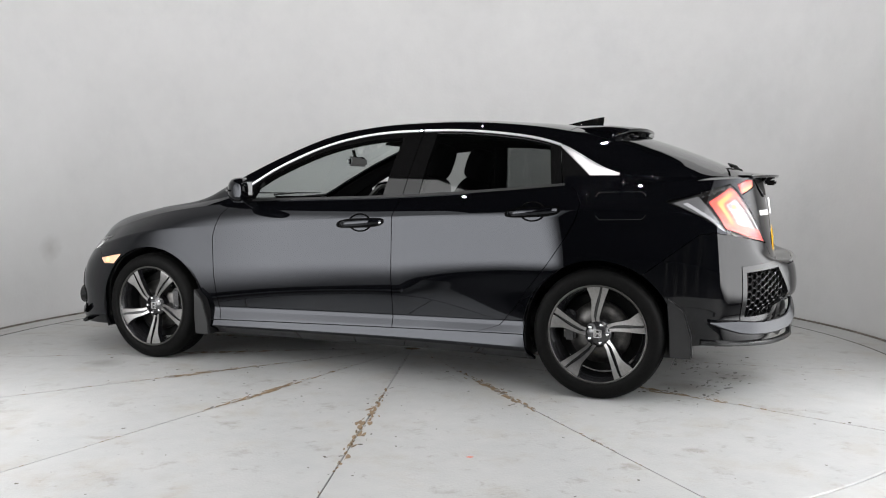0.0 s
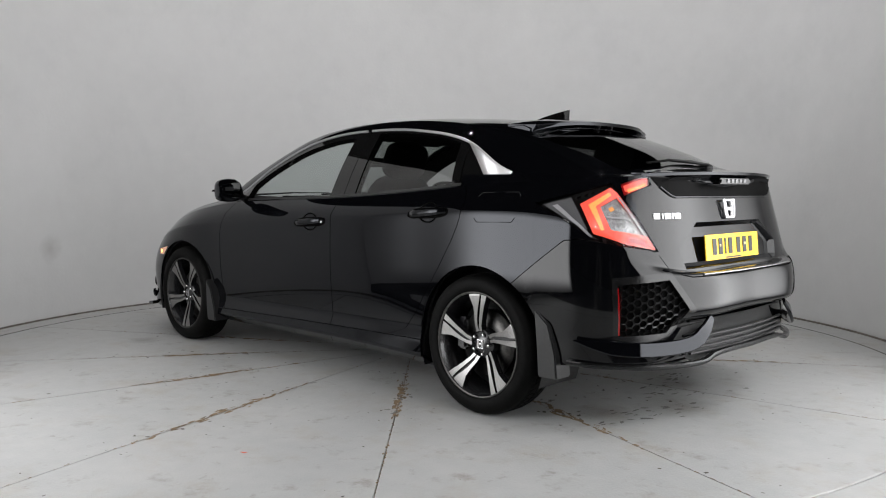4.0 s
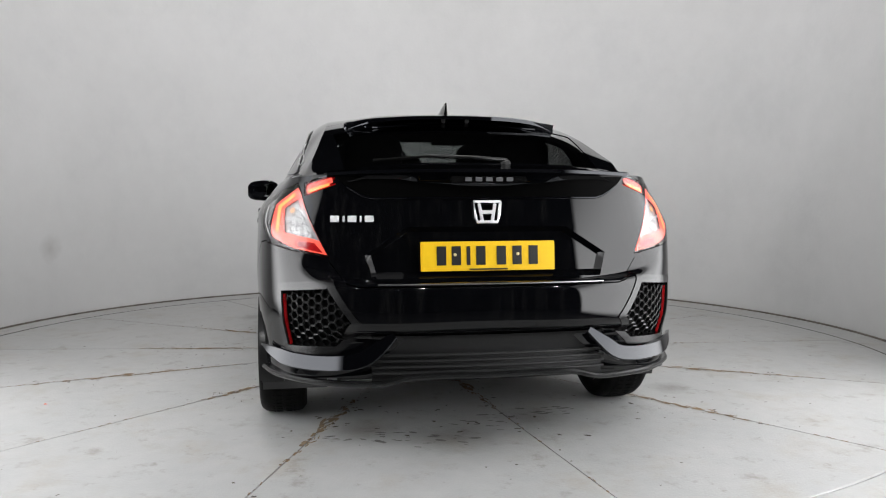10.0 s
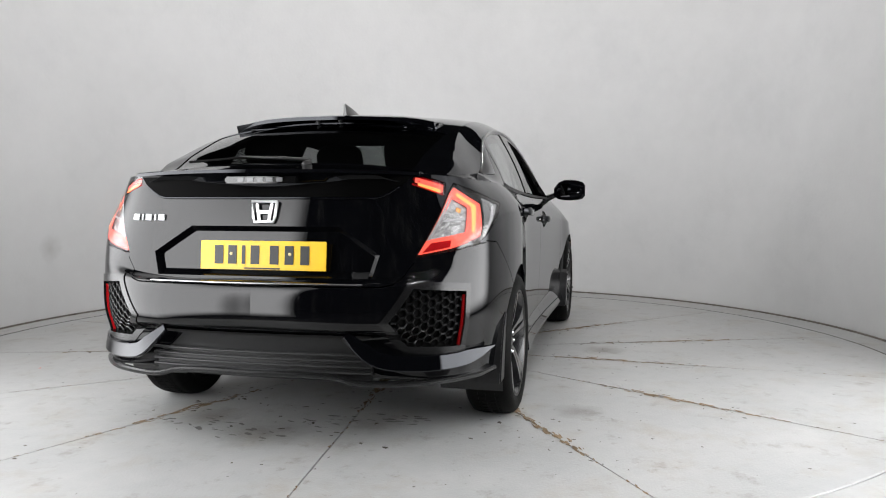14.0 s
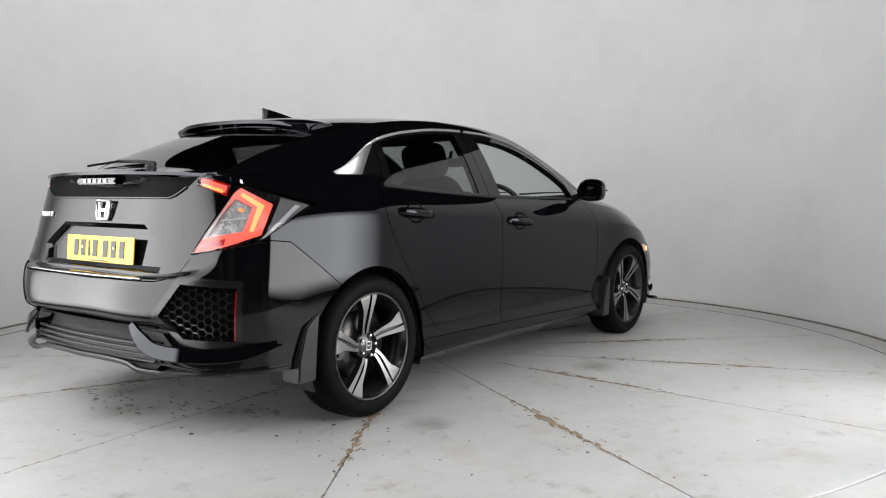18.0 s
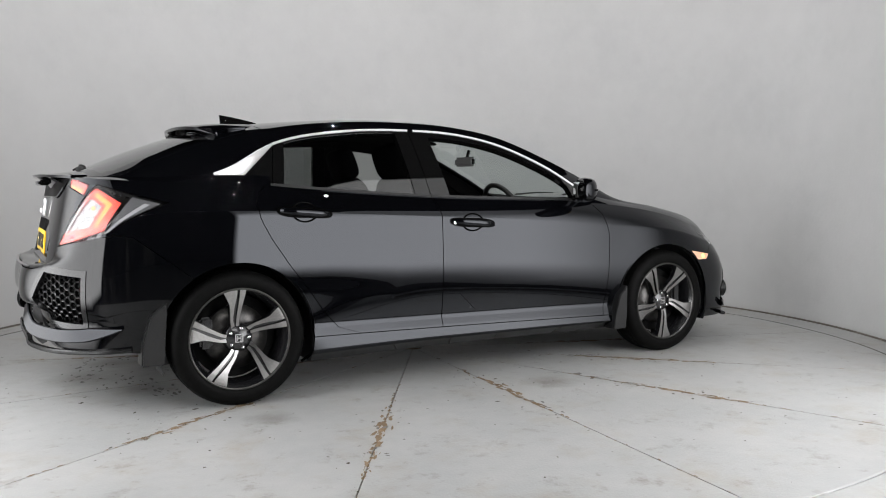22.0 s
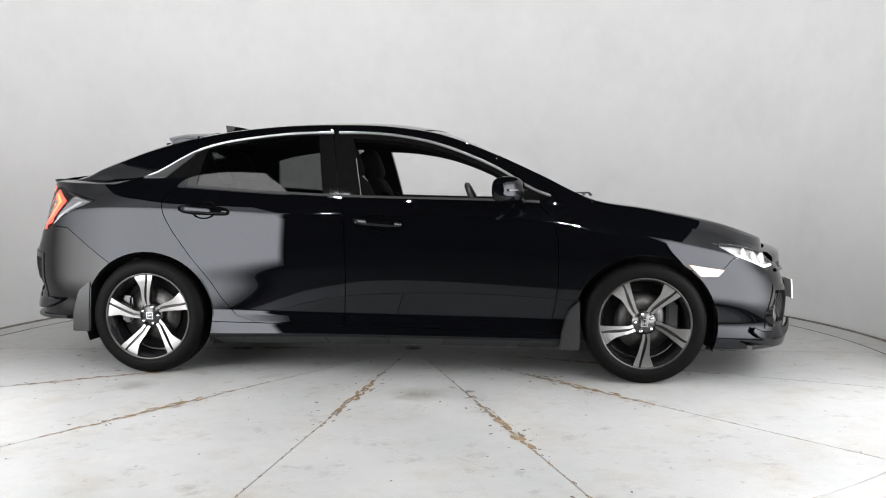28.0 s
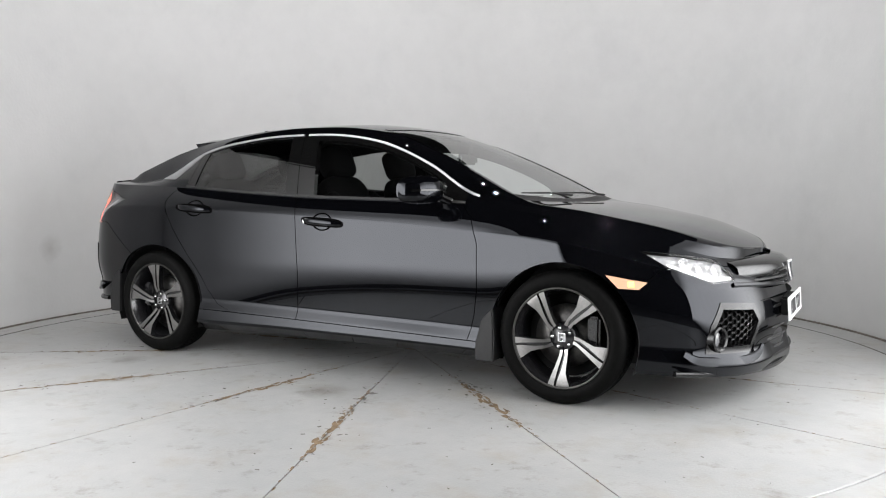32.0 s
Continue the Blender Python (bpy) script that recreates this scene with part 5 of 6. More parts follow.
        zt = 1.374 - 0.024 * (y / 0.5) ** 2 - 0.026
        zb = zt - 0.012 - 0.068 * k
        xr = -1.455 + 0.085 * (y / 0.5) ** 3
        rings.append([bm.verts.new((x, y, z)) for x, z in ((-1.20, zt + 0.006), (xr, zt - 0.004), (xr + 0.004, zt - 0.012), (xr + 0.03 + 0.02 * k, zb + 0.014 * k), (xr + 0.10, zb), (-1.20, zb + 0.02))])
    for a, b in zip(rings, rings[1:]):
        for i in range(6):
            j = (i + 1) % 6
            bm.faces.new((a[i], a[j], b[j], b[i]))
    bm.faces.new(rings[0][::-1]), bm.faces.new(rings[-1])
    bmesh.ops.recalc_face_normals(bm, faces=bm.faces[:])
    pair("spoiler_foot", bm, PAINT, sp)
    for y in (-0.06, 0.05):
        bm = bmesh.new()
        box(bm, -1.42, y, 1.33, 0.03, 0.016, 0.02, 0.004)
        part("washer_jet", bm, MATTE, sp)
    bm = bmesh.new()
    tube(bm, [(-1.43, y, 1.305 - 0.012 * (y / 0.4) ** 2) for y in np.linspace(-0.38, 0.38, 13)], 0.013, 10, 0.5)
    part("lower_blade", bm, PAINT, sp)
    # aerial fin: low in front, steep behind
    bm = bmesh.new()
    rings = []
    for t in np.linspace(0, 1, 15):
        x = -0.985 - 0.215 * t
        zr = float(spl(MID_X, MID_Z, x)) - 0.004
        h = 0.006 + 0.070 * t ** 0.9
        w = 0.006 + 0.021 * math.sin(math.pi * min(1, 0.08 + t * 0.84)) ** 0.7
        lean = -0.008 * t
        rings.append([bm.verts.new(p) for p in ((x, w, zr), (x + lean * 0.4, w * 0.5, zr + h * 0.45), (x + lean, 0.0035, zr + h), (x + lean, -0.0035, zr + h), (x + lean * 0.4, -w * 0.5, zr + h * 0.45), (x, -w, zr))])
    for a, b in zip(rings, rings[1:]):
        for i in range(5):
            bm.faces.new((a[i], a[i + 1], b[i + 1], b[i]))
    bm.faces.new(rings[0]), bm.faces.new(rings[-1][::-1])
    bmesh.ops.recalc_face_normals(bm, faces=bm.faces[:])
    part("aerial_fin", bm, GLOSS, root, "black shark-fin aerial", angle=50)
    # rear wiper, parked across the glass
    arm = bmesh.new()
    tube(arm, [(-1.93, -0.12, 1.13), (-1.925, 0.02, 1.142), (-1.90, 0.20, 1.15)], [0.016, 0.012, 0.006], 8, 0.6)
    w = part("rear_wiper", arm, MATTE, root)
    bm = bmesh.new()
    tube(bm, [(-1.915, -0.02, 1.138), (-1.905, 0.2, 1.145), (-1.925, 0.42, 1.128)], 0.006, 6)
    part("blade", bm, RUBBER, w)
    bm = bmesh.new()
    lathe(bm, [(0.022, -0.02), (0.022, 0.004), (0.016, 0.010), (0.001, 0.012)], 20, Matrix.Translation((-1.94, -0.11, 1.118)) @ pose(0, 0, 0, 70, 0, 0))
    part("pivot_cap", bm, MATTE, w)
    # number plate with bars for its characters
    pl = empty("rear_plate")
    pl.parent = root
    tagged(pl, "yellow number plate with dark bars")
    m = pose(-2.122, 0, 0.76, 0, 5, 0)
    bm = bmesh.new()
    box(bm, 0, 0, 0, 0.006, 0.524, 0.112, 0.002, m)
    part("plate_base", bm, YELLOW, pl, "yellow plate")
    for k in (0.182, 0.125, 0.078, 0.03, -0.05, -0.112, -0.176):
        bm = bmesh.new()
        box(bm, -0.0045, k, 0.002, 0.002, 0.036 if k != 0.078 else 0.014, 0.072, 0.0005, m)
        part("character_bar", bm, BLACK_INK, pl)
    bm = bmesh.new()
    box(bm, -0.0042, 0.0, -0.050, 0.001, 0.15, 0.006, 0, m)
    part("maker_line", bm, BLACK_INK, pl)
    for y in (0.13, -0.115):
        bm = bmesh.new()
        lathe(bm, [(0.001, 0.002), (0.006, 0.001), (0.0065, -0.001)], 12, m @ pose(-0.006, y, 0.006, 0, 0, 90))
        part("screw_cap", bm, CREAM, pl)
    # emblem: a framed bright shape
    em = empty("tailgate_emblem")
    em.parent = root
    tagged(em, "chrome emblem")
    m = pose(-2.096, 0, 0.93, 0, 6, 0)
    bm = bmesh.new()
    tube(bm, [m @ Vector((-0.005, 0.052 * s * (1 - 0.12 * (z < 0)), z)) for s, z in ((-1, 0.036), (1, 0.036), (1, -0.02), (0.86, -0.042), (-0.86, -0.042), (-1, -0.02), (-1, 0.036))], 0.006, 8)
    part("frame", bm, BADGE, em)
    bm = bmesh.new()
    for s in (-1, 1):
        box(bm, -0.004, 0.026 * s, 0.0, 0.008, 0.013, 0.072, 0.003, m @ pose(0, 0, 0, -10 * s, 0, 0))
    box(bm, -0.004, 0, -0.004, 0.008, 0.05, 0.014, 0.003, m)
    part("bars", bm, BADGE, em)
    # model badge: bright bars
    bd = empty("model_badge")
    bd.parent = root
    tagged(bd, "row of small chrome badge bars")
    for i, wd in enumerate((0.034, 0.008, 0.034, 0.008, 0.034)):
        y = 0.578 - (0.0, 0.033, 0.064, 0.096, 0.127)[i]
        bm = bmesh.new()
        p = sh.drop((-3, y, 0.903), (1, 0, 0))
        box(bm, 0, 0, 0, 0.008, wd, 0.024, 0.002, pose(p.x - 0.002, y, 0.903, 0, 8, -20))
        part("badge_bar", bm, BADGE, bd)
    # chrome strip in place of the bright reflection along the bumper's step
    pts = [(-2.232 + 0.028 * (abs(y) / 0.43) ** 2, y, 0.664) for y in np.linspace(-0.43, 0.43, 25)]
    part("step_glint_strip", ribbon(pts, 0.012, 0.004, up=Vector((1, 0, 0)), out=Vector((0, 0, 1))), BRIGHT_TRIM, root, "thin bright strip standing in for the reflection on the bumper's ledge")
    for y in (0.33, -0.33):
        bm = bmesh.new()
        lathe(bm, [(0.001, 0.0015), (0.009, 0.001), (0.011, -0.002)], 16, pose(-2.222, y, 0.60, 0, 0, 90))
        part("parking_sensor", bm, PAINT, root)
    # lower grille slats
    bm = bmesh.new()
    pts = [(-2.187 + 0.03 * (abs(y) / 0.45) ** 2, y, 0) for y in np.linspace(-0.45, 0.45, 21)]
    rows = [[bm.verts.new((x + d, y, z)) for x, y, _ in pts] for z, d in ((0.47, -0.004), (0.455, 0.015), (0.31, 0.02), (0.30, 0.0))]
    for a, b in zip(rows, rows[1:]):
        for i in range(len(a) - 1):
            bm.faces.new((a[i], a[i + 1], b[i + 1], b[i]))
    df = part("rear_diffuser", bm, MATTE, root, "black plastic lower bumper panel", angle=25)
    for k in range(4):
        z = 0.330 + 0.022 * k
        part("slat", ribbon([(x + 0.004, y, z) for x, y, _ in pts], 0.010, 0.014, out=Vector((-1, 0, 0.15))), MATTE, df)
    # raised wedge that frames the slats, and the lip below
    wedge = [(-2.205, 0.37, 0.478), (-2.21, 0.43, 0.43), (-2.19, 0.50, 0.385), (-2.125, 0.62, 0.368), (-2.04, 0.735, 0.37), (-1.94, 0.81, 0.385), (-1.86, 0.852, 0.40)]
    ks = np.linspace(0, 6, 40)
    pts = [[float(spl(range(7), [p[c] for p in wedge], k)) for c in range(3)] for k in ks]
    pair("bumper_wedge", ribbon(pts, [0.03 + 0.03 * min(1, k / 1.2) * min(1, (6 - k) / 1.5) - 0.022 * max(0, k - 4.5) / 1.5 for k in ks], 0.014, out=[Vector((-1, 0.35 + 0.9 * max(0, (p[1] - 0.45) / 0.4), 0.25)) for p in pts]), PAINT, root, "raised bumper corner blade", angle=18)
    lip = [(-2.205, 0.0, 0.322), (-2.20, 0.22, 0.324), (-2.195, 0.33, 0.318), (-2.185, 0.43, 0.298), (-2.10, 0.64, 0.296), (-1.95, 0.785, 0.300), (-1.82, 0.838, 0.305)]
    pts = [[float(spl(range(7), [p[c] for p in lip], k)) for c in range(3)] for k in np.linspace(0, 6, 44)]
    full = [(x, -y, z) for x, y, z in pts[:0:-1]] + [tuple(p) for p in pts]
    outs = [Vector((-1, 1.2 * math.copysign(max(0, (abs(p[1]) - 0.4) / 0.4), p[1]), 0)) for p in full]
    part("bumper_lip", ribbon(full, 0.020, 0.026, out=outs), DARK_SATIN, root, "satin black rear bumper lip", angle=18)
    # near-black box behind the rear bumper, standing in for the shade there
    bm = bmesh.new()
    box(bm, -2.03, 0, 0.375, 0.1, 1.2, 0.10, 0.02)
    part("shadow_box", bm, SEAM, root)


def nose_trim(root, sh):
    # upper grille between the lamps
    bm = bmesh.new()
    ys = np.linspace(-0.52, 0.52, 41)
    rings = []
    for y in ys:
        k = (abs(y) / 0.52)
        x = 2.215 - 0.15 * k ** 2
        z = 0.655 - 0.012 * k
        rings.append([bm.verts.new((x + dx, y, z + dz)) for dx, dz in ((-0.07, 0.04), (-0.015, 0.028), (0.012, 0.006), (0.018, -0.018), (0.004, -0.045), (-0.05, -0.055))])
    for a, b in zip(rings, rings[1:]):
        for i in range(len(a) - 1):
            bm.faces.new((a[i], a[i + 1], b[i + 1], b[i]))
    bmesh.ops.recalc_face_normals(bm, faces=bm.faces[:])
    g = part("upper_grille", bm, GLOSS, root, "gloss black upper grille bar", angle=40)
    for dz, dx in ((-0.062, -0.005), (-0.085, -0.004)):
        part("grille_bar", ribbon([(2.215 - 0.15 * (abs(y) / 0.52) ** 2 + dx, y, 0.65 + dz) for y in ys], 0.012, 0.02, out=Vector((1, 0, 0))), MATTE, g)
    part("grille_lower_edge", ribbon([(2.228 - 0.16 * (abs(y) / 0.6) ** 2, y, 0.548 + 0.03 * (abs(y) / 0.6)) for y in np.linspace(-0.6, 0.6, 41)], 0.02, 0.014, out=Vector((1, 0, 0.5))), PAINT, g)
    em = empty("grille_emblem")
    em.parent = root
    tagged(em, "chrome emblem on the grille")
    m = pose(2.242, 0, 0.61, 0, -8, 0)
    bm = bmesh.new()
    tube(bm, [m @ Vector((0.004, 0.058 * s, z)) for s, z in ((-1, 0.045), (1, 0.045), (0.86, -0.048), (-0.86, -0.048), (-1, 0.045))], 0.007, 8)
    part("frame", bm, BRIGHT_TRIM, em)
    bm = bmesh.new()
    for s in (-1, 1):
        box(bm, 0.004, 0.028 * s, 0, 0.01, 0.014, 0.08, 0.003, m)
    box(bm, 0.004, 0, 0, 0.01, 0.05, 0.014, 0.003, m)
    part("bars", bm, BRIGHT_TRIM, em)
    # lower intake and plate
    bm = bmesh.new()
    rows = [[bm.verts.new((2.248 - 0.07 * (abs(y) / 0.42) ** 2 + d, y, z)) for y in np.linspace(-0.42, 0.42, 21)] for z, d in ((0.50, 0.0), (0.49, -0.02), (0.23, -0.02), (0.22, 0.004))]
    for a, b in zip(rows, rows[1:]):
        for i in range(len(a) - 1):
            bm.faces.new((a[i], b[i], b[i + 1], a[i + 1]))
    lo = part("lower_grille", bm, SEAM, root, "dark lower intake", angle=30)
    for k in range(5):
        part("grille_bar", ribbon([(2.222 - 0.07 * (abs(y) / 0.42) ** 2, y, 0.25 + 0.05 * k) for y in np.linspace(-0.41, 0.41, 21)], 0.014, 0.012, out=Vector((1, 0, 0))), MATTE, lo)
    pl = empty("front_plate")
    pl.parent = root
    tagged(pl, "white number plate with dark bars")
    m = pose(2.272, 0, 0.44, 0, -4, 0)
    bm = bmesh.new()
    box(bm, 0, 0, 0, 0.008, 0.524, 0.112, 0.002, m)
    part("plate_base", bm, WHITE_PLATE, pl)
    for k in (-0.182, -0.125, -0.078, -0.03, 0.05, 0.112, 0.176):
        bm = bmesh.new()
        box(bm, 0.005, k, 0.002, 0.002, 0.036, 0.072, 0.0005, m)
        part("character_bar", bm, BLACK_INK, pl)
    bm = bmesh.new()
    box(bm, 2.245, 0, 0.44, 0.05, 0.3, 0.09, 0.01)
    part("plate_mount", bm, MATTE, root)
    # corner blade and chin lip
    wedge = [(1.905, 0.815, 0.285), (1.965, 0.775, 0.252), (2.06, 0.66, 0.238), (2.135, 0.55, 0.240), (2.17, 0.49, 0.265), (2.18, 0.465, 0.30)]
    pts = [[float(spl(range(6), [p[c] for p in wedge], k)) for c in range(3)] for k in np.linspace(0, 5, 34)]
    pair("bumper_wedge", ribbon(pts, [0.018 + 0.03 * math.sin(math.pi * min(1, 0.12 + k / 36)) for k in range(34)], 0.014, out=[Vector((1, 0.4 + 1.2 * max(0, (p[1] - 0.5) / 0.35), 0.2)) for p in pts]), PAINT, root, "raised bumper corner blade", angle=18)
    pts = [(2.215 - 0.34 * (abs(y) / 0.85) ** 2.4, y, 0.168 + 0.034 * (abs(y) / 0.86) ** 3) for y in np.linspace(-0.855, 0.855, 61)]
    part("chin_lip", ribbon(pts, 0.022, 0.028, out=[Vector((1, 1.3 * math.copysign(max(0, (abs(p[1]) - 0.4) / 0.4), p[1]), 0)) for p in pts]), DARK_SATIN, root, "satin black front chin lip", angle=18)
    # windscreen wipers on the cowl
    for y0, y1 in ((0.45, -0.12), (-0.12, -0.60)):
        bm = bmesh.new()
        tube(bm, [(1.12, y0, 0.985), (1.09, (y0 + y1) / 2, 0.998), (1.03, y1, 0.998)], [0.011, 0.008, 0.005], 8, 0.6)
        part("front_wiper", bm, MATTE, root)


def handles(root, sh):
    for x, z, name in ((-0.06, 0.835, "front"), (-1.02, 0.902, "rear")):
        for side in (1, -1):
            h = empty("door_handle")
            h.parent = root
            tagged(h, "black pull handle over a round finger cup")
            flip = (lambda b: b) if side > 0 else mirrored
            p = on_side(sh, x, z)
            bm = bmesh.new()
            n = 24
            # finger cup, almost flush and rimmed; the shade of its depth is in the black
            cup = [(1.0, 0.002), (0.93, 0.004), (0.8, -0.002), (0.55, -0.0015), (0.0, -0.001)]
            rings = []
            for k, d in cup:
                ring = []
                for i in range(n):
                    a = 2 * math.pi * i / n
                    q = on_side(sh, x + 0.07 * k * math.cos(a), z + 0.004 + 0.050 * k * math.sin(a), -d)
                    ring.append(bm.verts.new(q))
                rings.append(ring)
            for a, b in zip(rings, rings[1:]):
                for i in range(n):
                    j = (i + 1) % n
                    bm.faces.new((a[i], a[j], b[j], b[i]))
            bmesh.ops.recalc_face_normals(bm, faces=bm.faces[:])
            part("finger_cup", flip(bm), HOLLOW_BLACK, h)
            # near-black plate on the skin, painting the dark recess round the grip
            bm = bmesh.new()
            ring = []
            for i in range(32):
                a = 2 * math.pi * i / 32
                c, q = math.cos(a), math.sin(a)
                ring.append(bm.verts.new(on_side(sh, x + 0.143 * math.copysign(abs(c) ** 0.6, c), z + 0.002 - 0.011 * c + 0.026 * math.copysign(abs(q) ** 0.7, q), -0.003)))
            mid = bm.verts.new(on_side(sh, x, z, -0.003))
            for i in range(32):
                bm.faces.new((mid, ring[i], ring[(i + 1) % 32]))
            bmesh.ops.recalc_face_normals(bm, faces=bm.faces[:])
            part("handle_base", flip(bm), HOLLOW_BLACK, h)
            bm = bmesh.new()
            rings = []
            for k in np.linspace(-1, 1, 25):
                xx = x + 0.128 * k
                zz = z + 0.004 - 0.010 * k
                o = on_side(sh, xx, zz)
                lift = 0.004 + 0.036 * (1 - abs(k) ** 4)
                hh = 0.0165 * (1 - 0.35 * abs(k) ** 3)
                th = 0.012
                rings.append([bm.verts.new(o + Vector((0, a, b))) for a, b in ((lift - th, -hh * 0.8), (lift - 0.002, -hh), (lift + 0.003, -hh * 0.3), (lift + 0.002, hh * 0.6), (lift - 0.003, hh), (lift - th, hh * 0.8))])
            for a, b in zip(rings, rings[1:]):
                for i in range(6):
                    j = (i + 1) % 6
                    bm.faces.new((a[i], a[j], b[j], b[i]))
            bm.faces.new(rings[0][::-1]), bm.faces.new(rings[-1])
            bmesh.ops.recalc_face_normals(bm, faces=bm.faces[:])
            part("grip", flip(bm), PAINT, h, angle=40)
            if name == "front":
                bm = bmesh.new()
                o = on_side(sh, x - 0.118, z + 0.006)
                lathe(bm, [(0.001, 0.014), (0.008, 0.0135), (0.0095, 0.008)], 14, Matrix.Translation(o))
                part("lock_barrel", flip(bm), CHROME, h)


def mirrors(root):
    for side in (1, -1):
        flip = (lambda b: b) if side > 0 else mirrored
        r = empty("door_mirror")
        r.parent = root
        tagged(r, "gloss black door mirror with a clear indicator strip")
        bm = bmesh.new()
        rings = []
        # shell: sections from the foot to the tip, each a rounded outline in x and z
        for y, cx, cz, sx, sz in ((0.835, 0.665, 1.000, 0.035, 0.030), (0.865, 0.655, 1.010, 0.062, 0.058), (0.905, 0.645, 1.014, 0.078, 0.070), (0.955, 0.628, 1.014, 0.080, 0.071),
                                  (1.005, 0.605, 1.013, 0.072, 0.066), (1.035, 0.588, 1.012, 0.058, 0.056), (1.052, 0.575, 1.011, 0.034, 0.036)):
            ring = []
            for i in range(20):
                a = 2 * math.pi * i / 20
                c, s = math.cos(a), math.sin(a)
                e = 0.72
                dx = math.copysign(abs(c) ** e, c) * sx
                if dx < 0:
                    dx *= 0.55  # flatter towards the glass
                ring.append(bm.verts.new((cx + dx, y, cz + math.copysign(abs(s) ** e, s) * sz)))
            rings.append(ring)
        for a, b in zip(rings, rings[1:]):
            for i in range(20):
                j = (i + 1) % 20
                bm.faces.new((a[i], a[j], b[j], b[i]))
        bm.faces.new(rings[0][::-1]), bm.faces.new(rings[-1])
        bmesh.ops.recalc_face_normals(bm, faces=bm.faces[:])
        part("housing", flip(bm), PAINT, r, angle=50)
        bm = bmesh.new()
        box(bm, 0.593, 0.95, 1.014, 0.006, 0.135, 0.092, 0.003, Matrix.Translation((0.593, 0.95, 1.014)) @ pose(0, 0, 0, 0, 0, 8) @ Matrix.Translation((-0.593, -0.95, -1.014)))
        part("mirror_glass", flip(bm), MIRROR, r, "silvered mirror glass")
        pts = [(0.728, 0.87, 1.012), (0.726, 0.92, 1.013), (0.712, 0.965, 1.013), (0.682, 1.01, 1.012), (0.642, 1.046, 1.011)]
        part("indicator_strip", flip(ribbon(pts, 0.011, 0.004, out=[Vector((1, 0.2 + 0.35 * i, 0)) for i in range(5)])), GLOSS, r, "dark indicator strip")
        bm = bmesh.new()
        tube(bm, [(0.70, 0.775, 0.955), (0.685, 0.82, 0.972), (0.67, 0.862, 0.99)], [0.034, 0.028, 0.026], 10, 0.7)
        part("foot", flip(bm), GLOSS, r)


def pillow(bm, sx, sy, sz, m):
    """A padded block with full, rounded sides."""
    r = bmesh.ops.create_uvsphere(bm, u_segments=20, v_segments=14, radius=1.0)
    for v in r["verts"]:
        c = [math.copysign(abs(k) ** 0.55, k) for k in v.co]
        v.co = m @ Vector((c[0] * sx / 2, c[1] * sy / 2, c[2] * sz / 2))


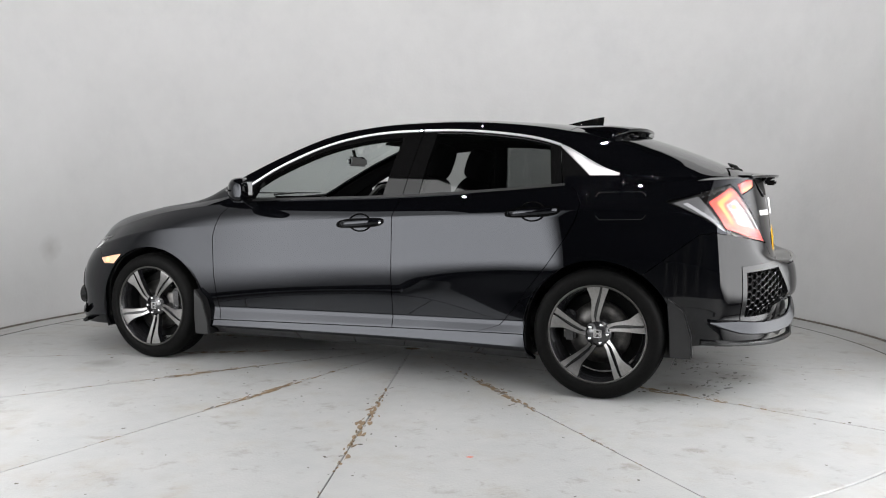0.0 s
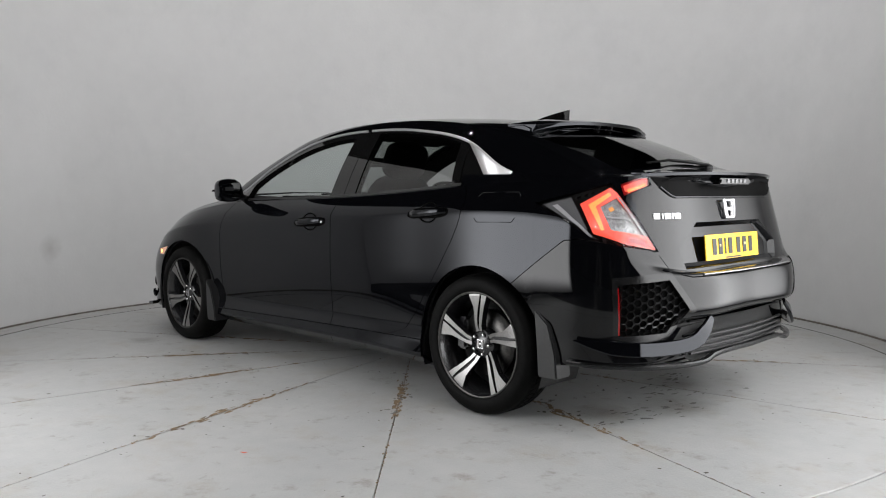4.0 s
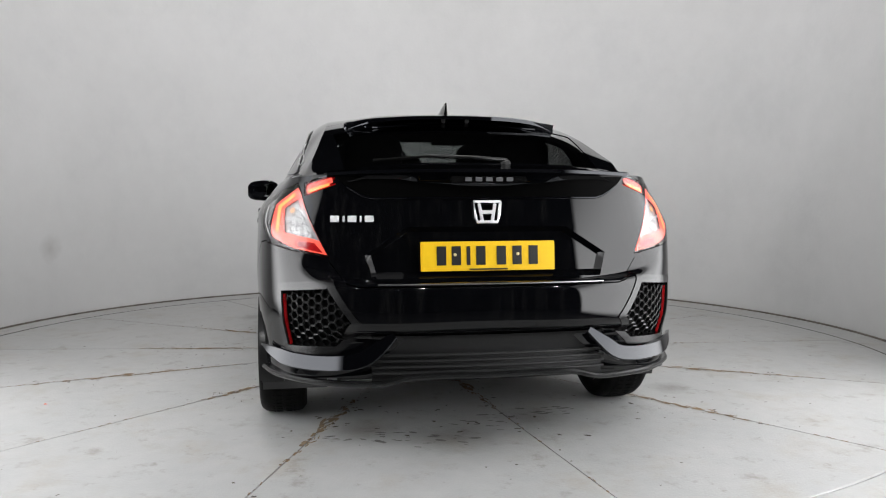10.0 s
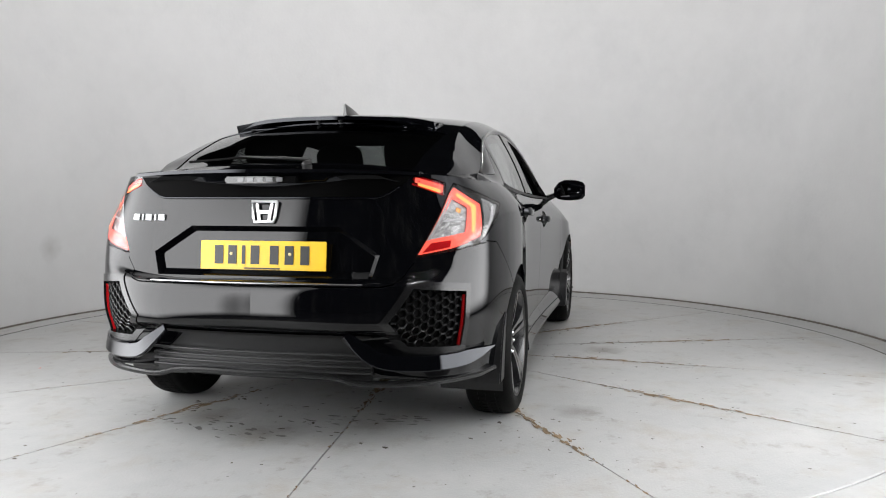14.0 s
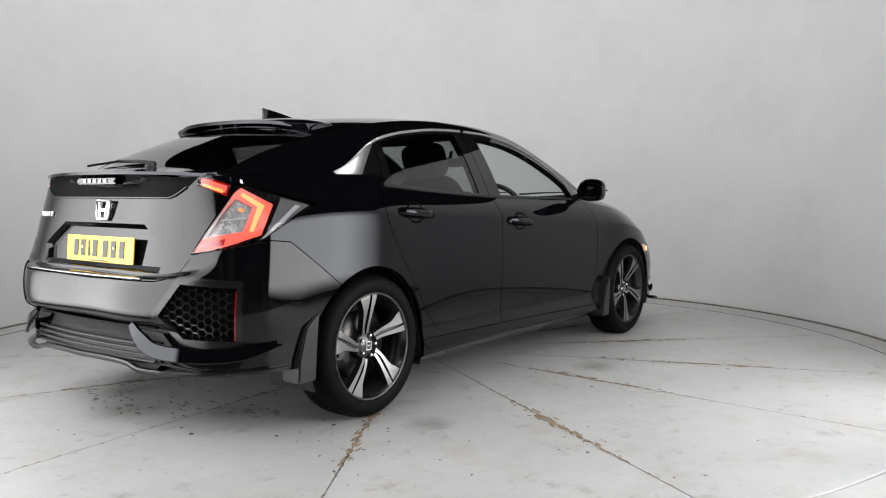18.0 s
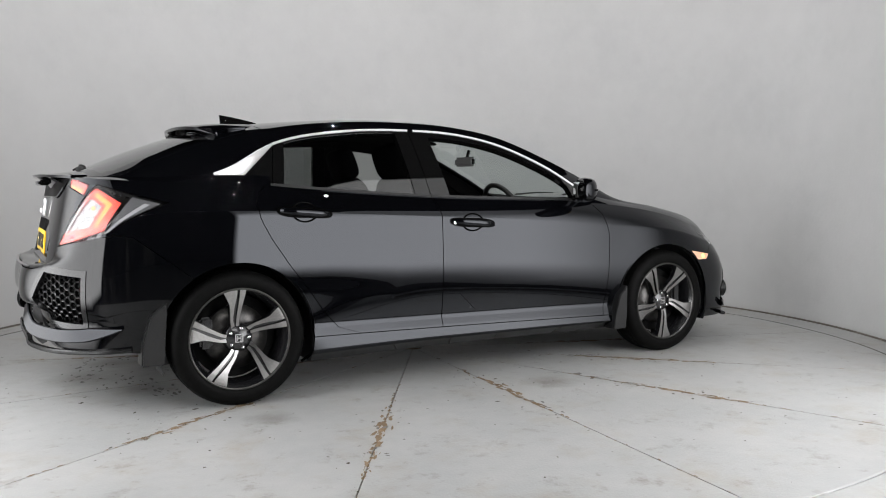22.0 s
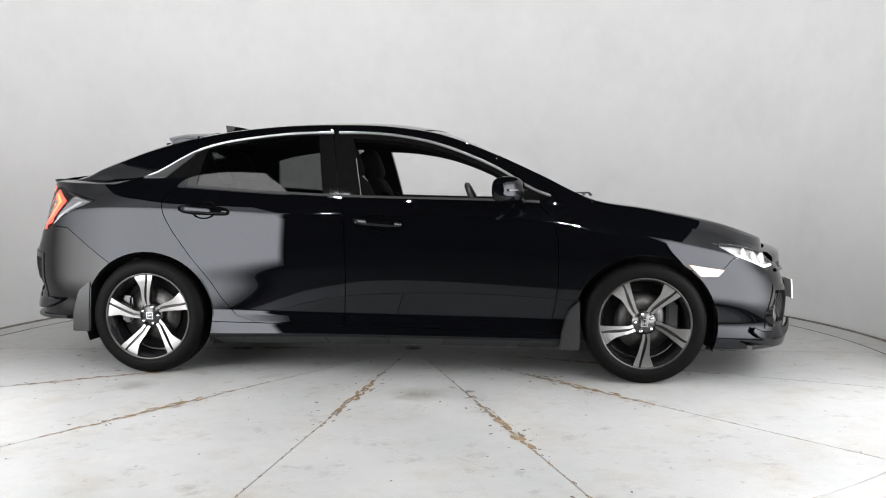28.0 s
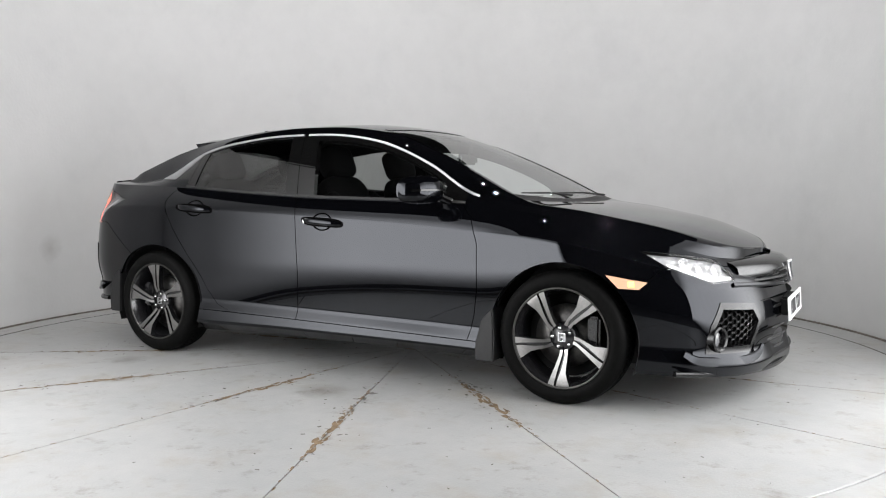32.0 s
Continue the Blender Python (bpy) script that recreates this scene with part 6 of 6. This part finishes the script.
def cabin(root):
    bm = bmesh.new()
    box(bm, 0.80, 0, 0.86, 0.62, 1.36, 0.16, 0.05)
    box(bm, 0.62, 0.36, 0.93, 0.22, 0.40, 0.10, 0.04)
    d = part("dashboard", bm, INTERIOR, root, "dark dashboard")
    bm = bmesh.new()
    box(bm, -0.1, 0, 0.36, 2.3, 1.44, 0.14, 0.02)
    box(bm, 0.15, 0, 0.52, 0.9, 0.22, 0.2, 0.03)
    box(bm, -1.25, 0, 0.72, 0.5, 1.36, 0.5, 0.04)
    box(bm, -1.62, 0, 0.80, 0.5, 1.22, 0.44, 0.04)
    part("cabin_floor", bm, INTERIOR, root)

    def seat(x, y, w, lean):
        s = empty("seat")
        s.parent = root
        tagged(s, "dark cloth car seat with headrest")
        bm = bmesh.new()
        pillow(bm, 0.50, w, 0.17, Matrix.Translation((x + 0.12, y, 0.52)))
        part("cushion", bm, INTERIOR, s)
        m = Matrix.Translation((x - 0.13, y, 0.56)) @ pose(0, 0, 0, 0, -lean, 0)
        bm = bmesh.new()
        pillow(bm, 0.15, w * 0.94, 0.62, m @ Matrix.Translation((0, 0, 0.26)))
        for k in (1, -1):
            pillow(bm, 0.14, 0.09, 0.46, m @ Matrix.Translation((0.045, k * w * 0.41, 0.22)))
        part("backrest", bm, INTERIOR, s)
        bm = bmesh.new()
        pillow(bm, 0.13, 0.28, 0.21, m @ Matrix.Translation((0.015, 0, 0.655)))
        part("headrest", bm, INTERIOR, s)
        for k in (-0.06, 0.06):
            bm = bmesh.new()
            tube(bm, [m @ Vector((0, k, 0.52)), m @ Vector((0.01, k, 0.62))], 0.006, 6)
            part("headrest_post", bm, STEEL, s)

    seat(0.02, 0.36, 0.50, 20)
    seat(0.02, -0.36, 0.50, 20)
    seat(-0.88, 0.36, 0.56, 22)
    seat(-0.88, -0.36, 0.56, 22)
    st = empty("steering_wheel")
    st.parent = root
    tagged(st, "black three-spoke steering wheel")
    m = pose(0.46, -0.37, 0.875, 0, 66, 0)
    bm = bmesh.new()
    tube(bm, [m @ Vector((0.185 * math.cos(a), 0.185 * math.sin(a), 0)) for a in np.linspace(0, 2 * math.pi, 37)], 0.016, 8)
    part("rim", bm, LEATHER, st)
    bm = bmesh.new()
    box(bm, 0, 0, -0.01, 0.11, 0.13, 0.05, 0.02, m)
    box(bm, 0, 0.11, 0, 0.04, 0.14, 0.02, 0.005, m)
    box(bm, 0, -0.11, 0, 0.04, 0.14, 0.02, 0.005, m)
    box(bm, -0.0 + 0.1, 0, 0, 0.13, 0.05, 0.02, 0.005, m)
    part("hub", bm, LEATHER, st)
    rv = empty("rear_view_mirror")
    rv.parent = root
    tagged(rv, "black rear-view mirror")
    bm = bmesh.new()
    box(bm, 0.40, 0, 1.20, 0.035, 0.235, 0.062, 0.014)
    part("housing", bm, GLOSS, rv)
    bm = bmesh.new()
    tube(bm, [(0.41, 0, 1.21), (0.43, 0, 1.275)], 0.012, 8)
    part("stalk", bm, GLOSS, rv)
    for y in (0.33, -0.33):
        bm = bmesh.new()
        box(bm, 0.20, y, 1.338, 0.16, 0.34, 0.014, 0.005, Matrix.Translation((0.2, y, 1.338)) @ pose(0, 0, 0, 0, 14, 0) @ Matrix.Translation((-0.2, -y, -1.338)))
        part("sun_visor", bm, INTERIOR, root)
    for side in (1, -1):
        bm = bmesh.new()
        tube(bm, [(-0.30, 0.66 * side, 1.20), (-0.27, 0.70 * side, 1.0), (-0.25, 0.74 * side, 0.6)], 0.012, 6, 0.4)
        part("seat_belt", bm, INTERIOR, root)


def flap_outline(root, sh):
    """Fuel filler flap: a fine dark joint round a flush lid, on the left side only."""
    pts = []
    for (x, z) in ((-1.345, 1.0), (-1.545, 1.003), (-1.562, 0.99), (-1.568, 0.89), (-1.553, 0.874), (-1.355, 0.87), (-1.340, 0.884), (-1.332, 0.985), (-1.345, 1.0)):
        q = on_side(sh, x, z)
        if q:
            pts.append(q + Vector((0, 0.0004, 0)))
    if len(pts) > 3:
        bm = bmesh.new()
        tube(bm, pts, 0.0018, 6)
        part("fuel_flap_joint", bm, SEAM, root, "fine joint of the fuel flap")


def car():
    root = empty("car", Matrix(), "glossy black five-door hatchback car with privacy glass and alloy wheels", "car")
    shells = body(root)
    wheel_wells(root)
    for x, y, ph in ((-WHEEL_X, 0.785, 88), (WHEEL_X, 0.785, 55), (-WHEEL_X, -0.785, 94), (WHEEL_X, -0.785, 51)):
        wheel(root, x, y, 180 - ph)
    side = shells[0]
    tail_lamps(root, side)
    head_lamps(root, side)
    pods(root, side)
    tail_trim(root, side)
    nose_trim(root, side)
    handles(root, side)
    mirrors(root)
    cabin(root)
    flap_outline(root, side)
    return root


setting()
strip_lights()
reflection_panels()
TABLE = turntable()
CAR = car()


def motions():
    rows = [(t, pose(0, 0, 0, 0, 0, a) @ pose(-0.0085, 0.0016, 0)) for t, a in TURN]
    walk(CAR, rows)
    walk(TABLE, [(t, pose(0, 0, 0, 0, 0, a)) for t, a in TURN])


motions()
